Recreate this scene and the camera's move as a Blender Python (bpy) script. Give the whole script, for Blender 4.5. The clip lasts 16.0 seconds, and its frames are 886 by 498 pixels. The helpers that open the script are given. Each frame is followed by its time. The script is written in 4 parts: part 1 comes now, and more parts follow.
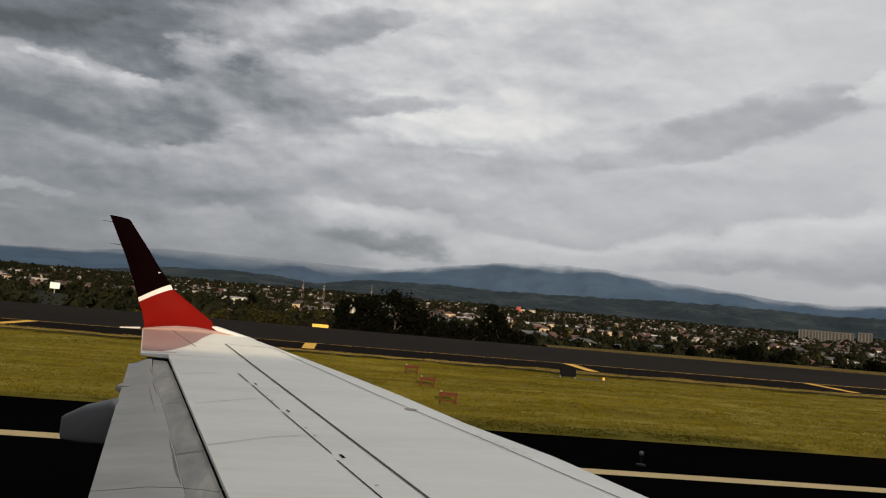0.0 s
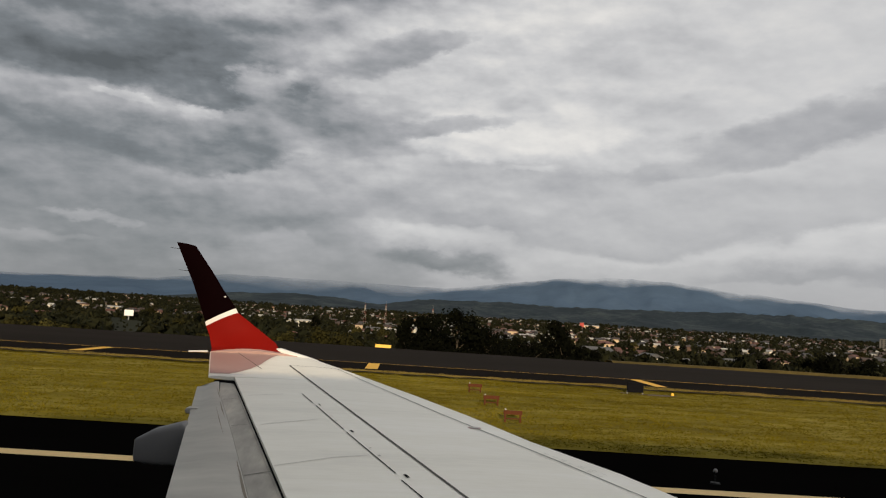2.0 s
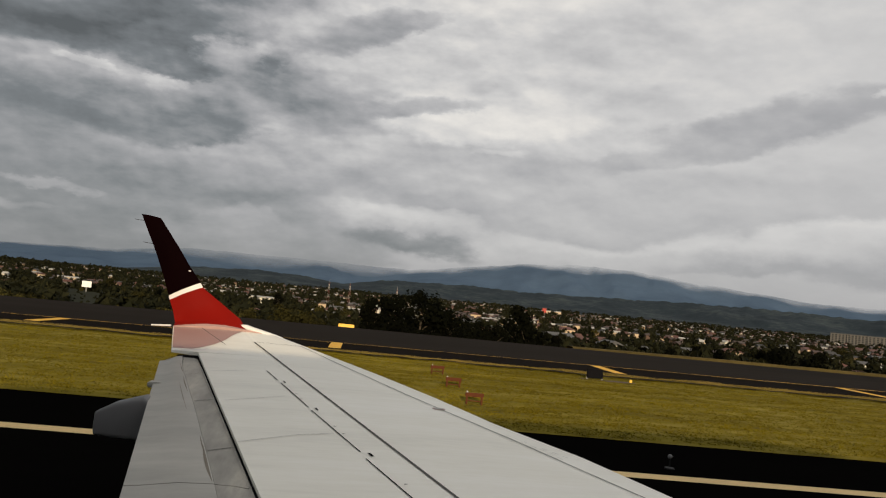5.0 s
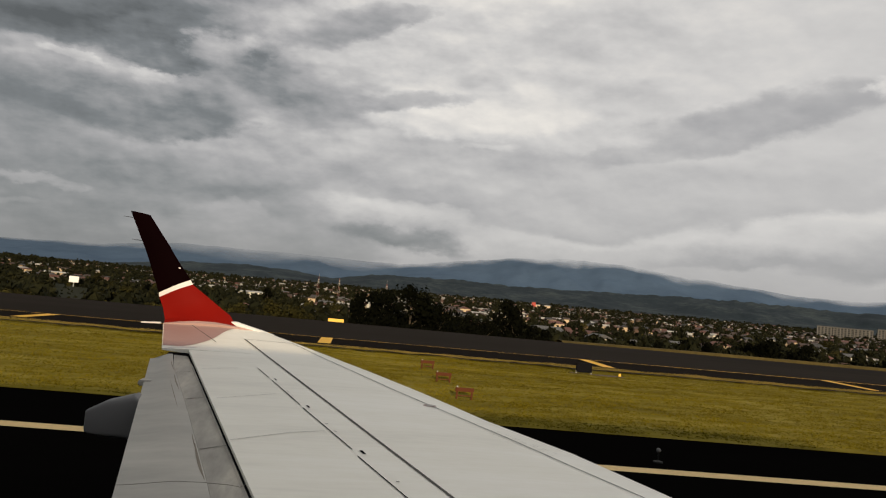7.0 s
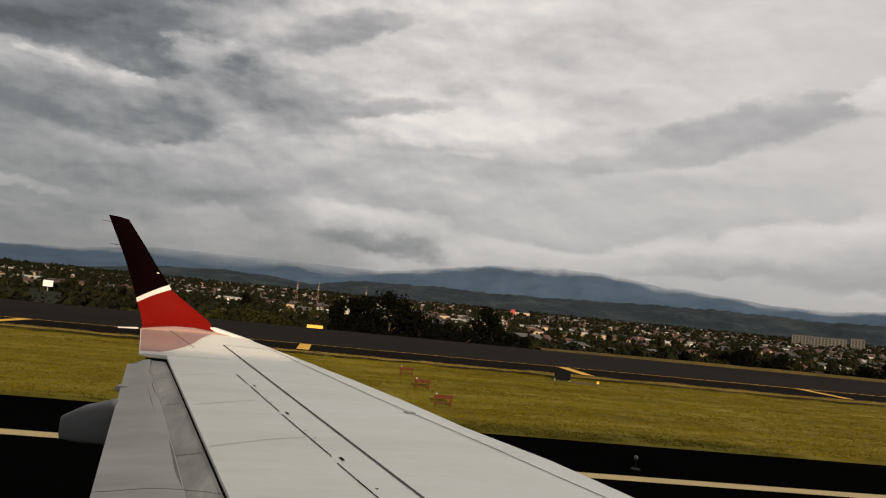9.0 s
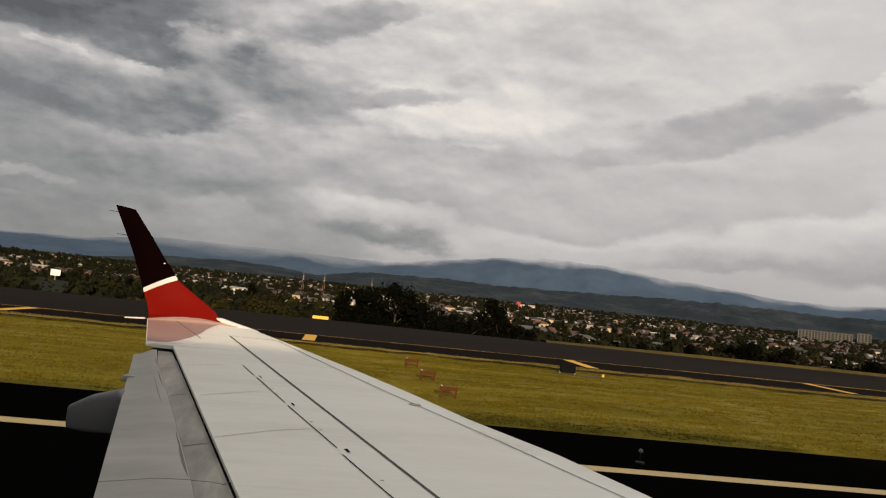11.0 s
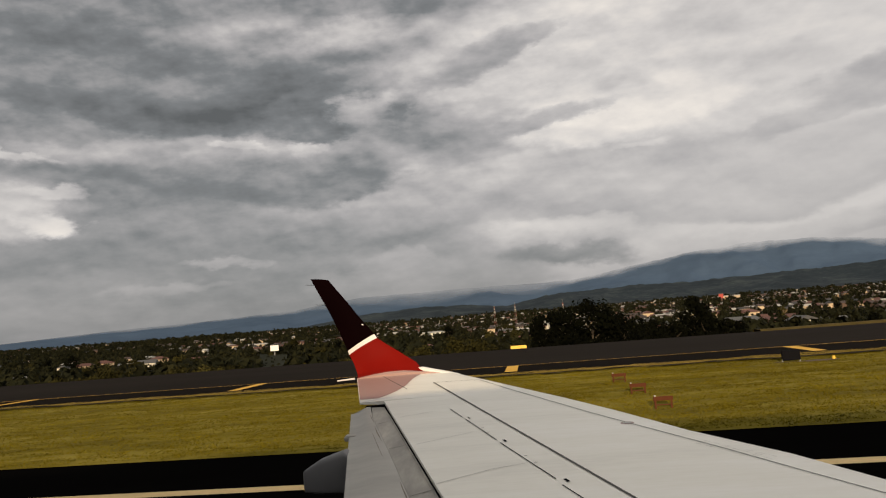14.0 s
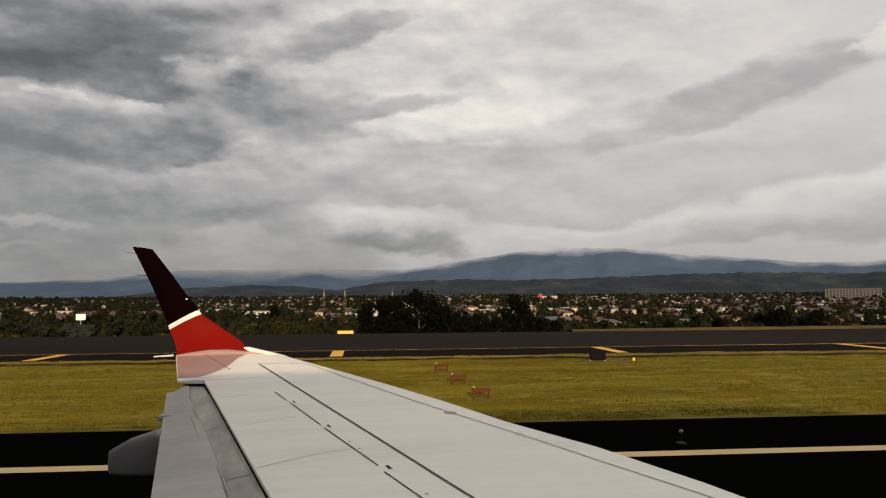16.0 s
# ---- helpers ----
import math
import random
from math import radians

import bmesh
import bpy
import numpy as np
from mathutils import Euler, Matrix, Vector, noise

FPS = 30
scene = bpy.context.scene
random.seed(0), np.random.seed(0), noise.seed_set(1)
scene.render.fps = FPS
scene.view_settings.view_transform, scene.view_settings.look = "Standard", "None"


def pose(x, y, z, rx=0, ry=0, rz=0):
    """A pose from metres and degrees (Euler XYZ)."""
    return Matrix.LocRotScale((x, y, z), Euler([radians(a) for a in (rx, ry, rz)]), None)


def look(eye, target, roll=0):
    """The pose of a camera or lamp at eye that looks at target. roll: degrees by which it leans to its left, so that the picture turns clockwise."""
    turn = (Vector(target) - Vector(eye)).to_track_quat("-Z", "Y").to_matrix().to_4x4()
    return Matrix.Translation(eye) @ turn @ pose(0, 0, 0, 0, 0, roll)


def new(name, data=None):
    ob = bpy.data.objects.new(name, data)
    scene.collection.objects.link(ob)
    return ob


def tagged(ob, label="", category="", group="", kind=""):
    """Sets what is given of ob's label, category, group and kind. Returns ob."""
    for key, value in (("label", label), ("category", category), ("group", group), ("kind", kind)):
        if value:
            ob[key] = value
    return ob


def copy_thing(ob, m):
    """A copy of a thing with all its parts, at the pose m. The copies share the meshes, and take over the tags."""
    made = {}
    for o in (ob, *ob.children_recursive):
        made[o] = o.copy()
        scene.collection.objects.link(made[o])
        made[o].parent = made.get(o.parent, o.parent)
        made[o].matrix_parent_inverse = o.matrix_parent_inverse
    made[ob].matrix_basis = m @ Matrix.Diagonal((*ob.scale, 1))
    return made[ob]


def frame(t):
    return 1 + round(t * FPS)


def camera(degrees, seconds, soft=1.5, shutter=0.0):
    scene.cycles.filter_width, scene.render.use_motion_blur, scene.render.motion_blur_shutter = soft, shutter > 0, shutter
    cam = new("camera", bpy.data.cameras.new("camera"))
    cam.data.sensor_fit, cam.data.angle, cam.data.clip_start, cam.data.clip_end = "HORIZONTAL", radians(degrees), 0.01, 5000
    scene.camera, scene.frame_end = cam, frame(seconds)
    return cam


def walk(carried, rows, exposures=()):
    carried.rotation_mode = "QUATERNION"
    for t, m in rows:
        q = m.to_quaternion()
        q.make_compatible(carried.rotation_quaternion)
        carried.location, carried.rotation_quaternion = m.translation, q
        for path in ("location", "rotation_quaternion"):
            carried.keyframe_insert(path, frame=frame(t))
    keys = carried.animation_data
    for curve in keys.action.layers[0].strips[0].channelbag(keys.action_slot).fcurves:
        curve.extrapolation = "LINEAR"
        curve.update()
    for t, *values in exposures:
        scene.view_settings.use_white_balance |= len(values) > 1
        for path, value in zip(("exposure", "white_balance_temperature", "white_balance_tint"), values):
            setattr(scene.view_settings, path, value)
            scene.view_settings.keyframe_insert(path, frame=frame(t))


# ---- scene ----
# World: x runs along the aircraft's nose direction, y away from it, z up; z = 0 is eye height, the pavement lies at -3.4.
cam = camera(62.21, 16.0, soft=1.15)
walk(cam, [
    (0.0, pose(0.089, 0.011, -0.037, 94.19, -5.11, -9.71)),
    (0.5, pose(0.107, 0.063, -0.053, 95.65, -4.48, -7.93)),
    (1.0, pose(0.120, 0.019, -0.045, 95.69, -3.89, -4.61)),
    (1.5, pose(0.101, 0.096, -0.056, 95.68, -3.62, -4.17)),
    (2.0, pose(0.109, 0.053, -0.048, 95.24, -3.71, -4.92)),
    (2.5, pose(0.103, 0.058, -0.053, 94.97, -4.32, -5.56)),
    (3.0, pose(0.093, 0.066, -0.054, 94.34, -4.65, -5.86)),
    (3.5, pose(0.065, 0.007, -0.027, 93.69, -5.03, -6.33)),
    (4.0, pose(0.057, 0.023, -0.043, 93.95, -5.43, -6.86)),
    (6.5, pose(0.064, 0.052, -0.058, 94.08, -5.07, -8.50)),
    (7.0, pose(0.039, 0.010, -0.021, 93.69, -5.32, -8.55)),
    (7.5, pose(0.033, -0.007, -0.029, 93.48, -5.34, -8.79)),
    (8.0, pose(0.044, 0.008, -0.019, 93.32, -5.34, -8.83)),
    (8.5, pose(0.034, -0.028, -0.003, 93.41, -6.01, -9.05)),
    (9.0, pose(0.023, -0.013, -0.021, 94.38, -5.70, -10.15)),
    (11.5, pose(0.018, -0.001, -0.005, 93.20, -6.14, -9.60)),
    (12.0, pose(0.025, -0.034, 0.027, 92.26, -2.00, -7.95)),
    (12.5, pose(0.002, -0.004, -0.007, 93.50, -0.00, 0.01)),
    (13.0, pose(0.085, 0.065, -0.045, 97.19, 3.68, 12.72)),
    (13.5, pose(0.107, 0.010, -0.034, 96.35, 4.51, 13.73)),
    (14.0, pose(0.074, -0.017, 0.029, 95.42, 4.52, 5.17)),
    (14.5, pose(0.074, -0.014, 0.029, 95.81, 4.06, -2.44)),
    (15.0, pose(0.054, -0.021, 0.024, 95.17, 4.06, -7.02)),
    (15.5, pose(0.031, -0.049, 0.059, 94.38, 3.99, -7.57)),
    (16.0, pose(0.006, 0.015, 0.037, 93.76, 0.40, -8.06)),
], exposures=[(0.0, -0.04, 6280, 10), (2.0, -0.03, 6380, 10), (4.0, -0.03, 6460, 10), (7.5, 0.0, 6620, 10), (9.0, 0.0, 6700, 11), (12.5, 0.0, 6750, 12), (16.0, 0.06, 6750, 12)])

# ---- sky, sun ----


class Val:
    """A shader socket with arithmetic, to write node trees as formulas."""

    def __init__(self, tree, socket):
        self.tree, self.socket = tree, socket

    def op(self, kind, *others, clamp=False):
        n = self.tree.nodes.new("ShaderNodeMath")
        n.operation, n.use_clamp = kind, clamp
        for slot, o in zip(n.inputs, (self, *others)):
            if isinstance(o, Val):
                self.tree.links.new(o.socket, slot)
            else:
                slot.default_value = o
        return Val(self.tree, n.outputs[0])

    def __add__(self, o):
        return self.op("ADD", o)

    def __sub__(self, o):
        return self.op("SUBTRACT", o)

    def __mul__(self, o):
        return self.op("MULTIPLY", o)

    def __truediv__(self, o):
        return self.op("DIVIDE", o)


def noise_val(tree, vector, scale, detail=4.0, rough=0.55, distortion=0.0):
    n = tree.nodes.new("ShaderNodeTexNoise")
    n.inputs["Scale"].default_value, n.inputs["Detail"].default_value = scale, detail
    n.inputs["Roughness"].default_value, n.inputs["Distortion"].default_value = rough, distortion
    if vector is not None:
        tree.links.new(vector, n.inputs["Vector"])
    return Val(tree, n.outputs[0]), n


def combine(tree, x, y, z=0.0):
    n = tree.nodes.new("ShaderNodeCombineXYZ")
    for slot, o in zip(n.inputs, (x, y, z)):
        if isinstance(o, Val):
            tree.links.new(o.socket, slot)
        else:
            slot.default_value = o
    return n.outputs[0]


def ramp(tree, val, stops, smooth=False):
    n = tree.nodes.new("ShaderNodeValToRGB")
    n.color_ramp.interpolation = "EASE" if smooth else "LINEAR"
    e = n.color_ramp.elements
    while len(e) < len(stops):
        e.new(0.5)
    for k, (p, c) in enumerate(stops):
        e[k].position, e[k].color = p, (*c, 1)
    tree.links.new(val.socket, n.inputs[0])
    return n.outputs[0]


SUN_WAY = Vector((0.06, 1.0, -0.218)).normalized()


# Clouds, in degrees: azimuth, elevation, half width, half height, slant, tone of the base, tone of the top, softness, cover; far ones first
CLOUDS_BRIGHT = (
    (17.0, 20.0, 21.0, 7.5, 0.0, 0.77, 0.80, 0.6, 0.85),
    (10.0, 14.6, 8.5, 2.2, 0.08, 0.92, 0.86, 0.5, 0.9),
    (10.0, 8.8, 30.0, 3.1, 0.0, 0.58, 0.65, 0.22, 0.8),
    (26.0, 9.6, 13.0, 2.6, 0.10, 0.66, 0.70, 0.4, 0.7),
    (31.5, 14.6, 9.5, 1.6, 0.15, 0.50, 0.58, 0.6, 0.85),
    (24.5, 12.6, 6.0, 1.1, 0.22, 0.58, 0.63, 0.5, 0.7),
    (40.5, 16.4, 2.4, 1.4, 0.30, 0.78, 0.92, 0.6, 0.9),
    (4.5, 14.8, 5.0, 0.7, 0.16, 0.50, 0.58, 0.8, 0.8),
    (2.0, 20.6, 4.2, 0.9, 0.10, 0.50, 0.58, 0.5, 0.8),
    (11.5, 11.8, 1.8, 0.35, 0.05, 0.78, 0.84, 0.9, 0.6),
)
CLOUDS_DARK = (
    (-44.0, 18.5, 12.0, 5.2, 0.0, 0.28, 0.42, 0.4, 0.85),
    (-23.0, 18.2, 14.0, 3.4, -0.04, 0.12, 0.42, 0.30, 0.95),
    (-12.5, 16.2, 6.0, 1.8, 0.20, 0.14, 0.40, 0.4, 0.92),
    (-3.0, 19.0, 6.5, 1.2, 0.24, 0.42, 0.52, 0.8, 0.8),
    (-10.0, 22.0, 5.5, 1.2, 0.10, 0.56, 0.78, 0.8, 0.75),
    (-24.0, 13.5, 12.0, 0.9, 0.02, 0.48, 0.66, 0.8, 0.75),
    (-37.0, 13.1, 3.6, 0.4, 0.0, 0.72, 0.78, 0.6, 0.8),
    (-13.8, 11.2, 6.6, 1.8, 0.12, 0.20, 0.42, 0.5, 0.85),
    (-19.0, 6.6, 15.0, 2.6, 0.0, 0.36, 0.42, 0.8, 0.6),
    (-33.0, 12.2, 7.0, 0.8, 0.02, 0.36, 0.44, 0.5, 0.85),
)
CLOUDS_LOW = (
    (-38.5, 10.0, 8.0, 2.1, -0.08, 0.76, 0.70, 0.6, 0.9),
    (-31.6, 8.5, 2.4, 0.8, -0.10, 0.98, 0.80, 0.7, 0.9),
    (-34.0, 3.6, 9.0, 1.7, 0.0, 0.42, 0.46, 0.6, 0.6),
    (27.0, 2.4, 24.0, 1.7, 0.0, 0.52, 0.60, 0.5, 0.85),
    (24.0, 4.4, 10.0, 1.0, 0.0, 0.54, 0.70, 0.4, 0.8),
    (37.5, 6.0, 7.0, 2.2, 0.12, 0.42, 0.88, 0.5, 0.9),
    (30.5, 4.9, 5.0, 1.1, 0.10, 0.46, 0.80, 0.6, 0.85),
    (-6.0, 3.2, 9.0, 1.6, 0.0, 0.36, 0.50, 0.6, 0.85),
    (4.2, 5.1, 6.4, 1.7, -0.06, 0.32, 0.84, 0.6, 0.92),
    (5.0, 4.2, 5.6, 0.7, -0.08, 0.28, 0.40, 0.8, 0.85),
)
# small bright heads on the edges of the larger clouds
CLOUDS_HEADS = (
    (-10.4, 15.9, 2.3, 1.3, 0.20, 0.44, 0.76, 0.8, 0.8),
    (-15.7, 13.9, 2.0, 0.5, 0.0, 0.58, 0.78, 0.8, 0.8),
    (-20.8, 13.8, 2.2, 0.4, 0.0, 0.60, 0.78, 0.6, 0.8),
    (-11.8, 9.2, 1.6, 0.5, 0.0, 0.48, 0.66, 0.9, 0.6),
    (-32.5, 10.8, 2.4, 0.45, 0.0, 0.80, 0.82, 0.8, 0.7),
    (-21.3, 5.4, 2.4, 0.30, 0.04, 0.56, 0.66, 0.95, 0.55),
    (-26.0, 3.6, 4.0, 0.4, 0.0, 0.50, 0.60, 0.95, 0.5),
    (-8.5, 5.0, 2.0, 0.40, 0.0, 0.50, 0.62, 0.95, 0.5),
)


def build_sky():
    world = bpy.data.worlds.new("overcast_evening_sky")
    scene.world = world
    world.use_nodes = True
    t = world.node_tree
    t.nodes.clear()
    coord = t.nodes.new("ShaderNodeTexCoord")
    sep = t.nodes.new("ShaderNodeSeparateXYZ")
    t.links.new(coord.outputs["Generated"], sep.inputs[0])
    x, y, z = (Val(t, s) for s in sep.outputs)
    az = x.op("ARCTAN2", y)
    el = z.op("ARCSINE")
    deg = 180 / math.pi

    def pair(vector, scale, detail, rough):
        """Two unlike noises from one texture, each about zero."""
        n = noise_val(t, vector, scale, detail, rough)[1]
        s = t.nodes.new("ShaderNodeSeparateColor")
        t.links.new(n.outputs["Color"], s.inputs[0])
        return Val(t, s.outputs[0]) - 0.5, Val(t, s.outputs[1]) - 0.5

    # the outlines wander at two scales
    side = combine(t, az, el * 1.9, 3.0)
    big_a, big_e = pair(side, 5.0, 2.0, 0.5)
    fine_a, fine_e = pair(side, 17.0, 9.0, 0.60)
    wa = az * deg + big_a * 9.0 + fine_a * 6.0
    we = el * deg + big_e * 3.2 + fine_e * 2.2
    total = (az * 0.62 + 0.555).op("MAXIMUM", 0.38).op("MINIMUM", 0.74)
    for a0, e0, sa, se, slant, base, top, soft, cover in CLOUDS_BRIGHT + CLOUDS_DARK + CLOUDS_LOW + CLOUDS_HEADS:
        da = wa - a0
        de = (we - e0 - da * slant) / se
        q = (da / sa).op("POWER", 2.0) + de * de
        n = t.nodes.new("ShaderNodeMapRange")
        n.interpolation_type = "SMOOTHSTEP"
        t.links.new(q.socket, n.inputs["Value"])
        for key, v in (("From Min", 1.0 - soft), ("From Max", 1.0 + soft), ("To Min", cover), ("To Max", 0.0)):
            n.inputs[key].default_value = v
        mask = Val(t, n.outputs[0])
        tone = (de * 0.5 + 0.5).op("MAXIMUM", 0.0).op("MINIMUM", 1.0) * (top - base) + base
        total = total + mask * (tone - total)
    # relief of the heads under light from above, thin flat layers, and the deck overhead
    def lit(scale, detail, rough, up):
        """The density of a cloud layer, and how it rises towards the light."""
        here = noise_val(t, side, scale, detail, rough)[0]
        above = noise_val(t, combine(t, az + up * 0.4, (el + up) * 1.9, 3.0), scale, detail, rough)[0]
        return here, here - above

    lump, lump_lit = lit(8.0, 4.0, 0.5, 0.022)
    curl, curl_lit = lit(19.0, 7.0, 0.56, 0.008)
    layers = noise_val(t, combine(t, az, el * 6.0, 9.0), 9.0, 7.0, 0.58)[0]
    deck = z.op("MAXIMUM", 0.0) + 0.16
    flat = noise_val(t, combine(t, x / deck, y / deck * 1.6, 0.0), 2.2, 7.0, 0.55)[0]
    # the bright side of the sky is smoother
    calm = (az * -0.9 + 0.85).op("MAXIMUM", 0.26).op("MINIMUM", 1.0) * (el * 3.2 + 0.22).op("MINIMUM", 1.0)
    total = total + (lump_lit * 0.70 + curl_lit * 0.30 + (layers - 0.5) * 0.07 + (flat - 0.5) * ((el - 0.16).op("MAXIMUM", 0.0) * 3.6 + 0.16) + (curl - 0.5) * 0.06) * calm
    # an overcast deck brightens towards the zenith
    total = total + (el - 0.42).op("MAXIMUM", 0.0) * 0.40
    tone = ramp(t, total, ((0.05, (0.110, 0.118, 0.122)), (0.30, (0.208, 0.222, 0.232)), (0.55, (0.420, 0.418, 0.426)),
                           (0.78, (0.648, 0.638, 0.628)), (1.0, (0.89, 0.855, 0.80))))
    sky = t.nodes.new("ShaderNodeTexSky")
    sky.sky_type, sky.sun_disc = "NISHITA", False
    sky.sun_elevation = math.asin(-SUN_WAY.z)
    sky.sun_rotation = math.atan2(-SUN_WAY.x, -SUN_WAY.y)
    clear = t.nodes.new("ShaderNodeBackground")
    clear.inputs[1].default_value = 0.05
    t.links.new(sky.outputs[0], clear.inputs[0])
    cloud = t.nodes.new("ShaderNodeBackground")
    cloud.inputs[1].default_value = 1.0
    t.links.new(tone, cloud.inputs[0])
    mix = t.nodes.new("ShaderNodeMixShader")
    mix.inputs[0].default_value = 0.94
    t.links.new(clear.outputs[0], mix.inputs[1])
    t.links.new(cloud.outputs[0], mix.inputs[2])
    out = t.nodes.new("ShaderNodeOutputWorld")
    t.links.new(mix.outputs[0], out.inputs[0])


build_sky()
sun_data = bpy.data.lights.new("sun", "SUN")
sun_data.energy, sun_data.angle, sun_data.color = 4.4, radians(0.8), (1.0, 0.80, 0.55)
sun = new("sun", sun_data)
sun.matrix_world = look((0, 0, 60), Vector((0, 0, 60)) + SUN_WAY)

# ---- materials ----


def material(name, color, rough=0.7, metal=0.0, var=0.25, scale=3.0, fine=0.0, fine_scale=60.0, bump=0.0, bump_scale=40.0,
             tint=None, random_tint=0.0, stretch=(1, 1, 1), spec=0.5, coat=0.0, rough_var=0.0):
    """A surface with broad patches, fine grain and relief in metres of the object's own space."""
    m = bpy.data.materials.new(name)
    m.use_nodes = True
    t = m.node_tree
    b = t.nodes["Principled BSDF"]
    b.inputs["Roughness"].default_value, b.inputs["Metallic"].default_value = rough, metal
    b.inputs["Specular IOR Level"].default_value = spec
    b.inputs["Coat Weight"].default_value = coat
    coord = t.nodes.new("ShaderNodeTexCoord")
    mp = t.nodes.new("ShaderNodeMapping")
    mp.inputs["Scale"].default_value = stretch
    t.links.new(coord.outputs["Object"], mp.inputs[0])
    broad, _ = noise_val(t, mp.outputs[0], scale, 5.0, 0.6)
    amount = (broad - 0.5) * (2.0 * var)
    if fine:
        grain, _ = noise_val(t, mp.outputs[0], fine_scale, 3.0, 0.6)
        amount = amount + (grain - 0.5) * (2.0 * fine)
    if random_tint:
        info = t.nodes.new("ShaderNodeObjectInfo")
        amount = amount + (Val(t, info.outputs["Random"]) - 0.5) * (2.0 * random_tint)
    dark = tuple(c * 0.45 for c in color)
    light = tuple(min(1.0, c * 1.55) for c in (tint or color))
    col = ramp(t, amount + 0.5, ((0.0, dark), (0.5, color), (1.0, light)))
    t.links.new(col, b.inputs["Base Color"])
    if rough_var:
        r = (broad - 0.5) * rough_var + rough
        t.links.new(r.socket, b.inputs["Roughness"])
    if bump:
        nv, _ = noise_val(t, mp.outputs[0], bump_scale, 4.0, 0.6)
        bp = t.nodes.new("ShaderNodeBump")
        bp.inputs["Strength"].default_value, bp.inputs["Distance"].default_value = 1.0, bump
        t.links.new(nv.socket, bp.inputs["Height"])
        t.links.new(bp.outputs[0], b.inputs["Normal"])
    return m


# near asphalt: the fuselage shadow is deepened by this blacker base colour
M_TAXIWAY = material("asphalt_in_aircraft_shadow", (0.0028, 0.0026, 0.0024), 0.9, var=0.36, scale=0.16, fine=0.20, fine_scale=7.0, spec=0.0, stretch=(0.35, 1.6, 1))
M_ASPHALT = material("asphalt", (0.0092, 0.0074, 0.0058), 0.9, var=0.36, scale=0.16, fine=0.20, fine_scale=7.0, spec=0.006, stretch=(0.35, 1.6, 1))
M_RUNWAY = material("grey_worn_asphalt", (0.0195, 0.0160, 0.0132), 0.85, var=0.30, scale=0.10, fine=0.18, fine_scale=5.0, spec=0.006, stretch=(0.25, 1.8, 1))
M_GROUND = material("valley_ground", (0.016, 0.018, 0.008), 0.95, var=0.3, scale=0.012, fine=0.2, fine_scale=0.2, spec=0.1)
M_SOIL = material("grass_soil", (0.150, 0.118, 0.008), 0.95, var=0.65, scale=0.30, fine=0.55, fine_scale=0.9, tint=(0.17, 0.14, 0.028),
                  stretch=(0.5, 1.3, 1), bump=0.04, bump_scale=5, spec=0.1)
M_BLADE = material("grass_blades", (0.114, 0.090, 0.005), 0.85, var=0.50, scale=0.30, fine=0.40, fine_scale=0.9, tint=(0.165, 0.130, 0.012), stretch=(0.35, 1.3, 1), spec=0.05)
M_YELLOW = material("yellow_road_paint", (0.72, 0.41, 0.05), 0.75, var=0.22, scale=1.2, fine=0.2, fine_scale=14, spec=0.25)
M_CREAM = material("worn_edge_line_paint", (0.66, 0.48, 0.22), 0.75, var=0.2, scale=0.8, fine=0.2, fine_scale=14, spec=0.25)
M_WING = material("white_wing_paint", (0.76, 0.74, 0.66), 0.42, var=0.24, scale=0.9, fine=0.09, fine_scale=11, stretch=(0.30, 1.7, 1), rough_var=0.2)
M_WING2 = material("grey_flap_paint", (0.345, 0.333, 0.30), 0.45, var=0.48, scale=1.3, fine=0.10, fine_scale=9, stretch=(0.4, 1.4, 1), rough_var=0.2)
# wing grey darkened: the shade under the wing is put into the fairing's colour
M_FAIR = material("fairing_grey_with_shade", (0.13, 0.13, 0.132), 0.5, var=0.15, scale=2)
M_LEAD = material("pale_leading_edge_paint", (0.68, 0.67, 0.64), 0.32, var=0.06, scale=1.0)
M_JOINT = material("grey_joint_sealant", (0.075, 0.07, 0.065), 0.8, var=0.3, scale=8)
M_COVE = material("dirty_grey_cove_paint", (0.30, 0.285, 0.25), 0.55, var=0.75, scale=2.0, fine=0.10, fine_scale=12, stretch=(2.2, 0.5, 1), tint=(0.36, 0.33, 0.28))
# joint sealant colour, also used for the shade in the hinge and aileron gaps
M_SEAM = material("dark_sealant_and_gap_shade", (0.006, 0.006, 0.007), 0.9, var=0.2, scale=8, spec=0.05)
M_STAIN = material("brown_grime", (0.19, 0.165, 0.13), 0.8, var=0.5, scale=5, fine=0.3, fine_scale=30)
M_FAINT = material("faint_panel_joint", (0.46, 0.445, 0.42), 0.8, var=0.35, scale=6)
# pink carries the red glow that the winglet throws on the tip
M_PINK = material("pink_red_bounce", (0.34, 0.215, 0.19), 0.4, var=0.10, scale=1.6, fine=0.04, fine_scale=18)
M_RED = material("red_winglet_paint", (0.165, 0.0045, 0.0018), 0.55, var=0.14, scale=1.5, spec=0.05)
M_DARK = material("dark_maroon_winglet_paint", (0.0028, 0.0005, 0.0007), 0.6, var=0.3, scale=1.2, spec=0.008)
M_WHITE = material("white_stripe_paint", (0.66, 0.62, 0.60), 0.4, var=0.06, scale=2)
M_FUSE = material("white_fuselage_paint", (0.62, 0.62, 0.61), 0.4, var=0.06, scale=0.8)
M_TRIM = material("grey_beige_cabin_plastic", (0.115, 0.100, 0.076), 0.6, var=0.06, scale=6, bump=0.0004, bump_scale=500)
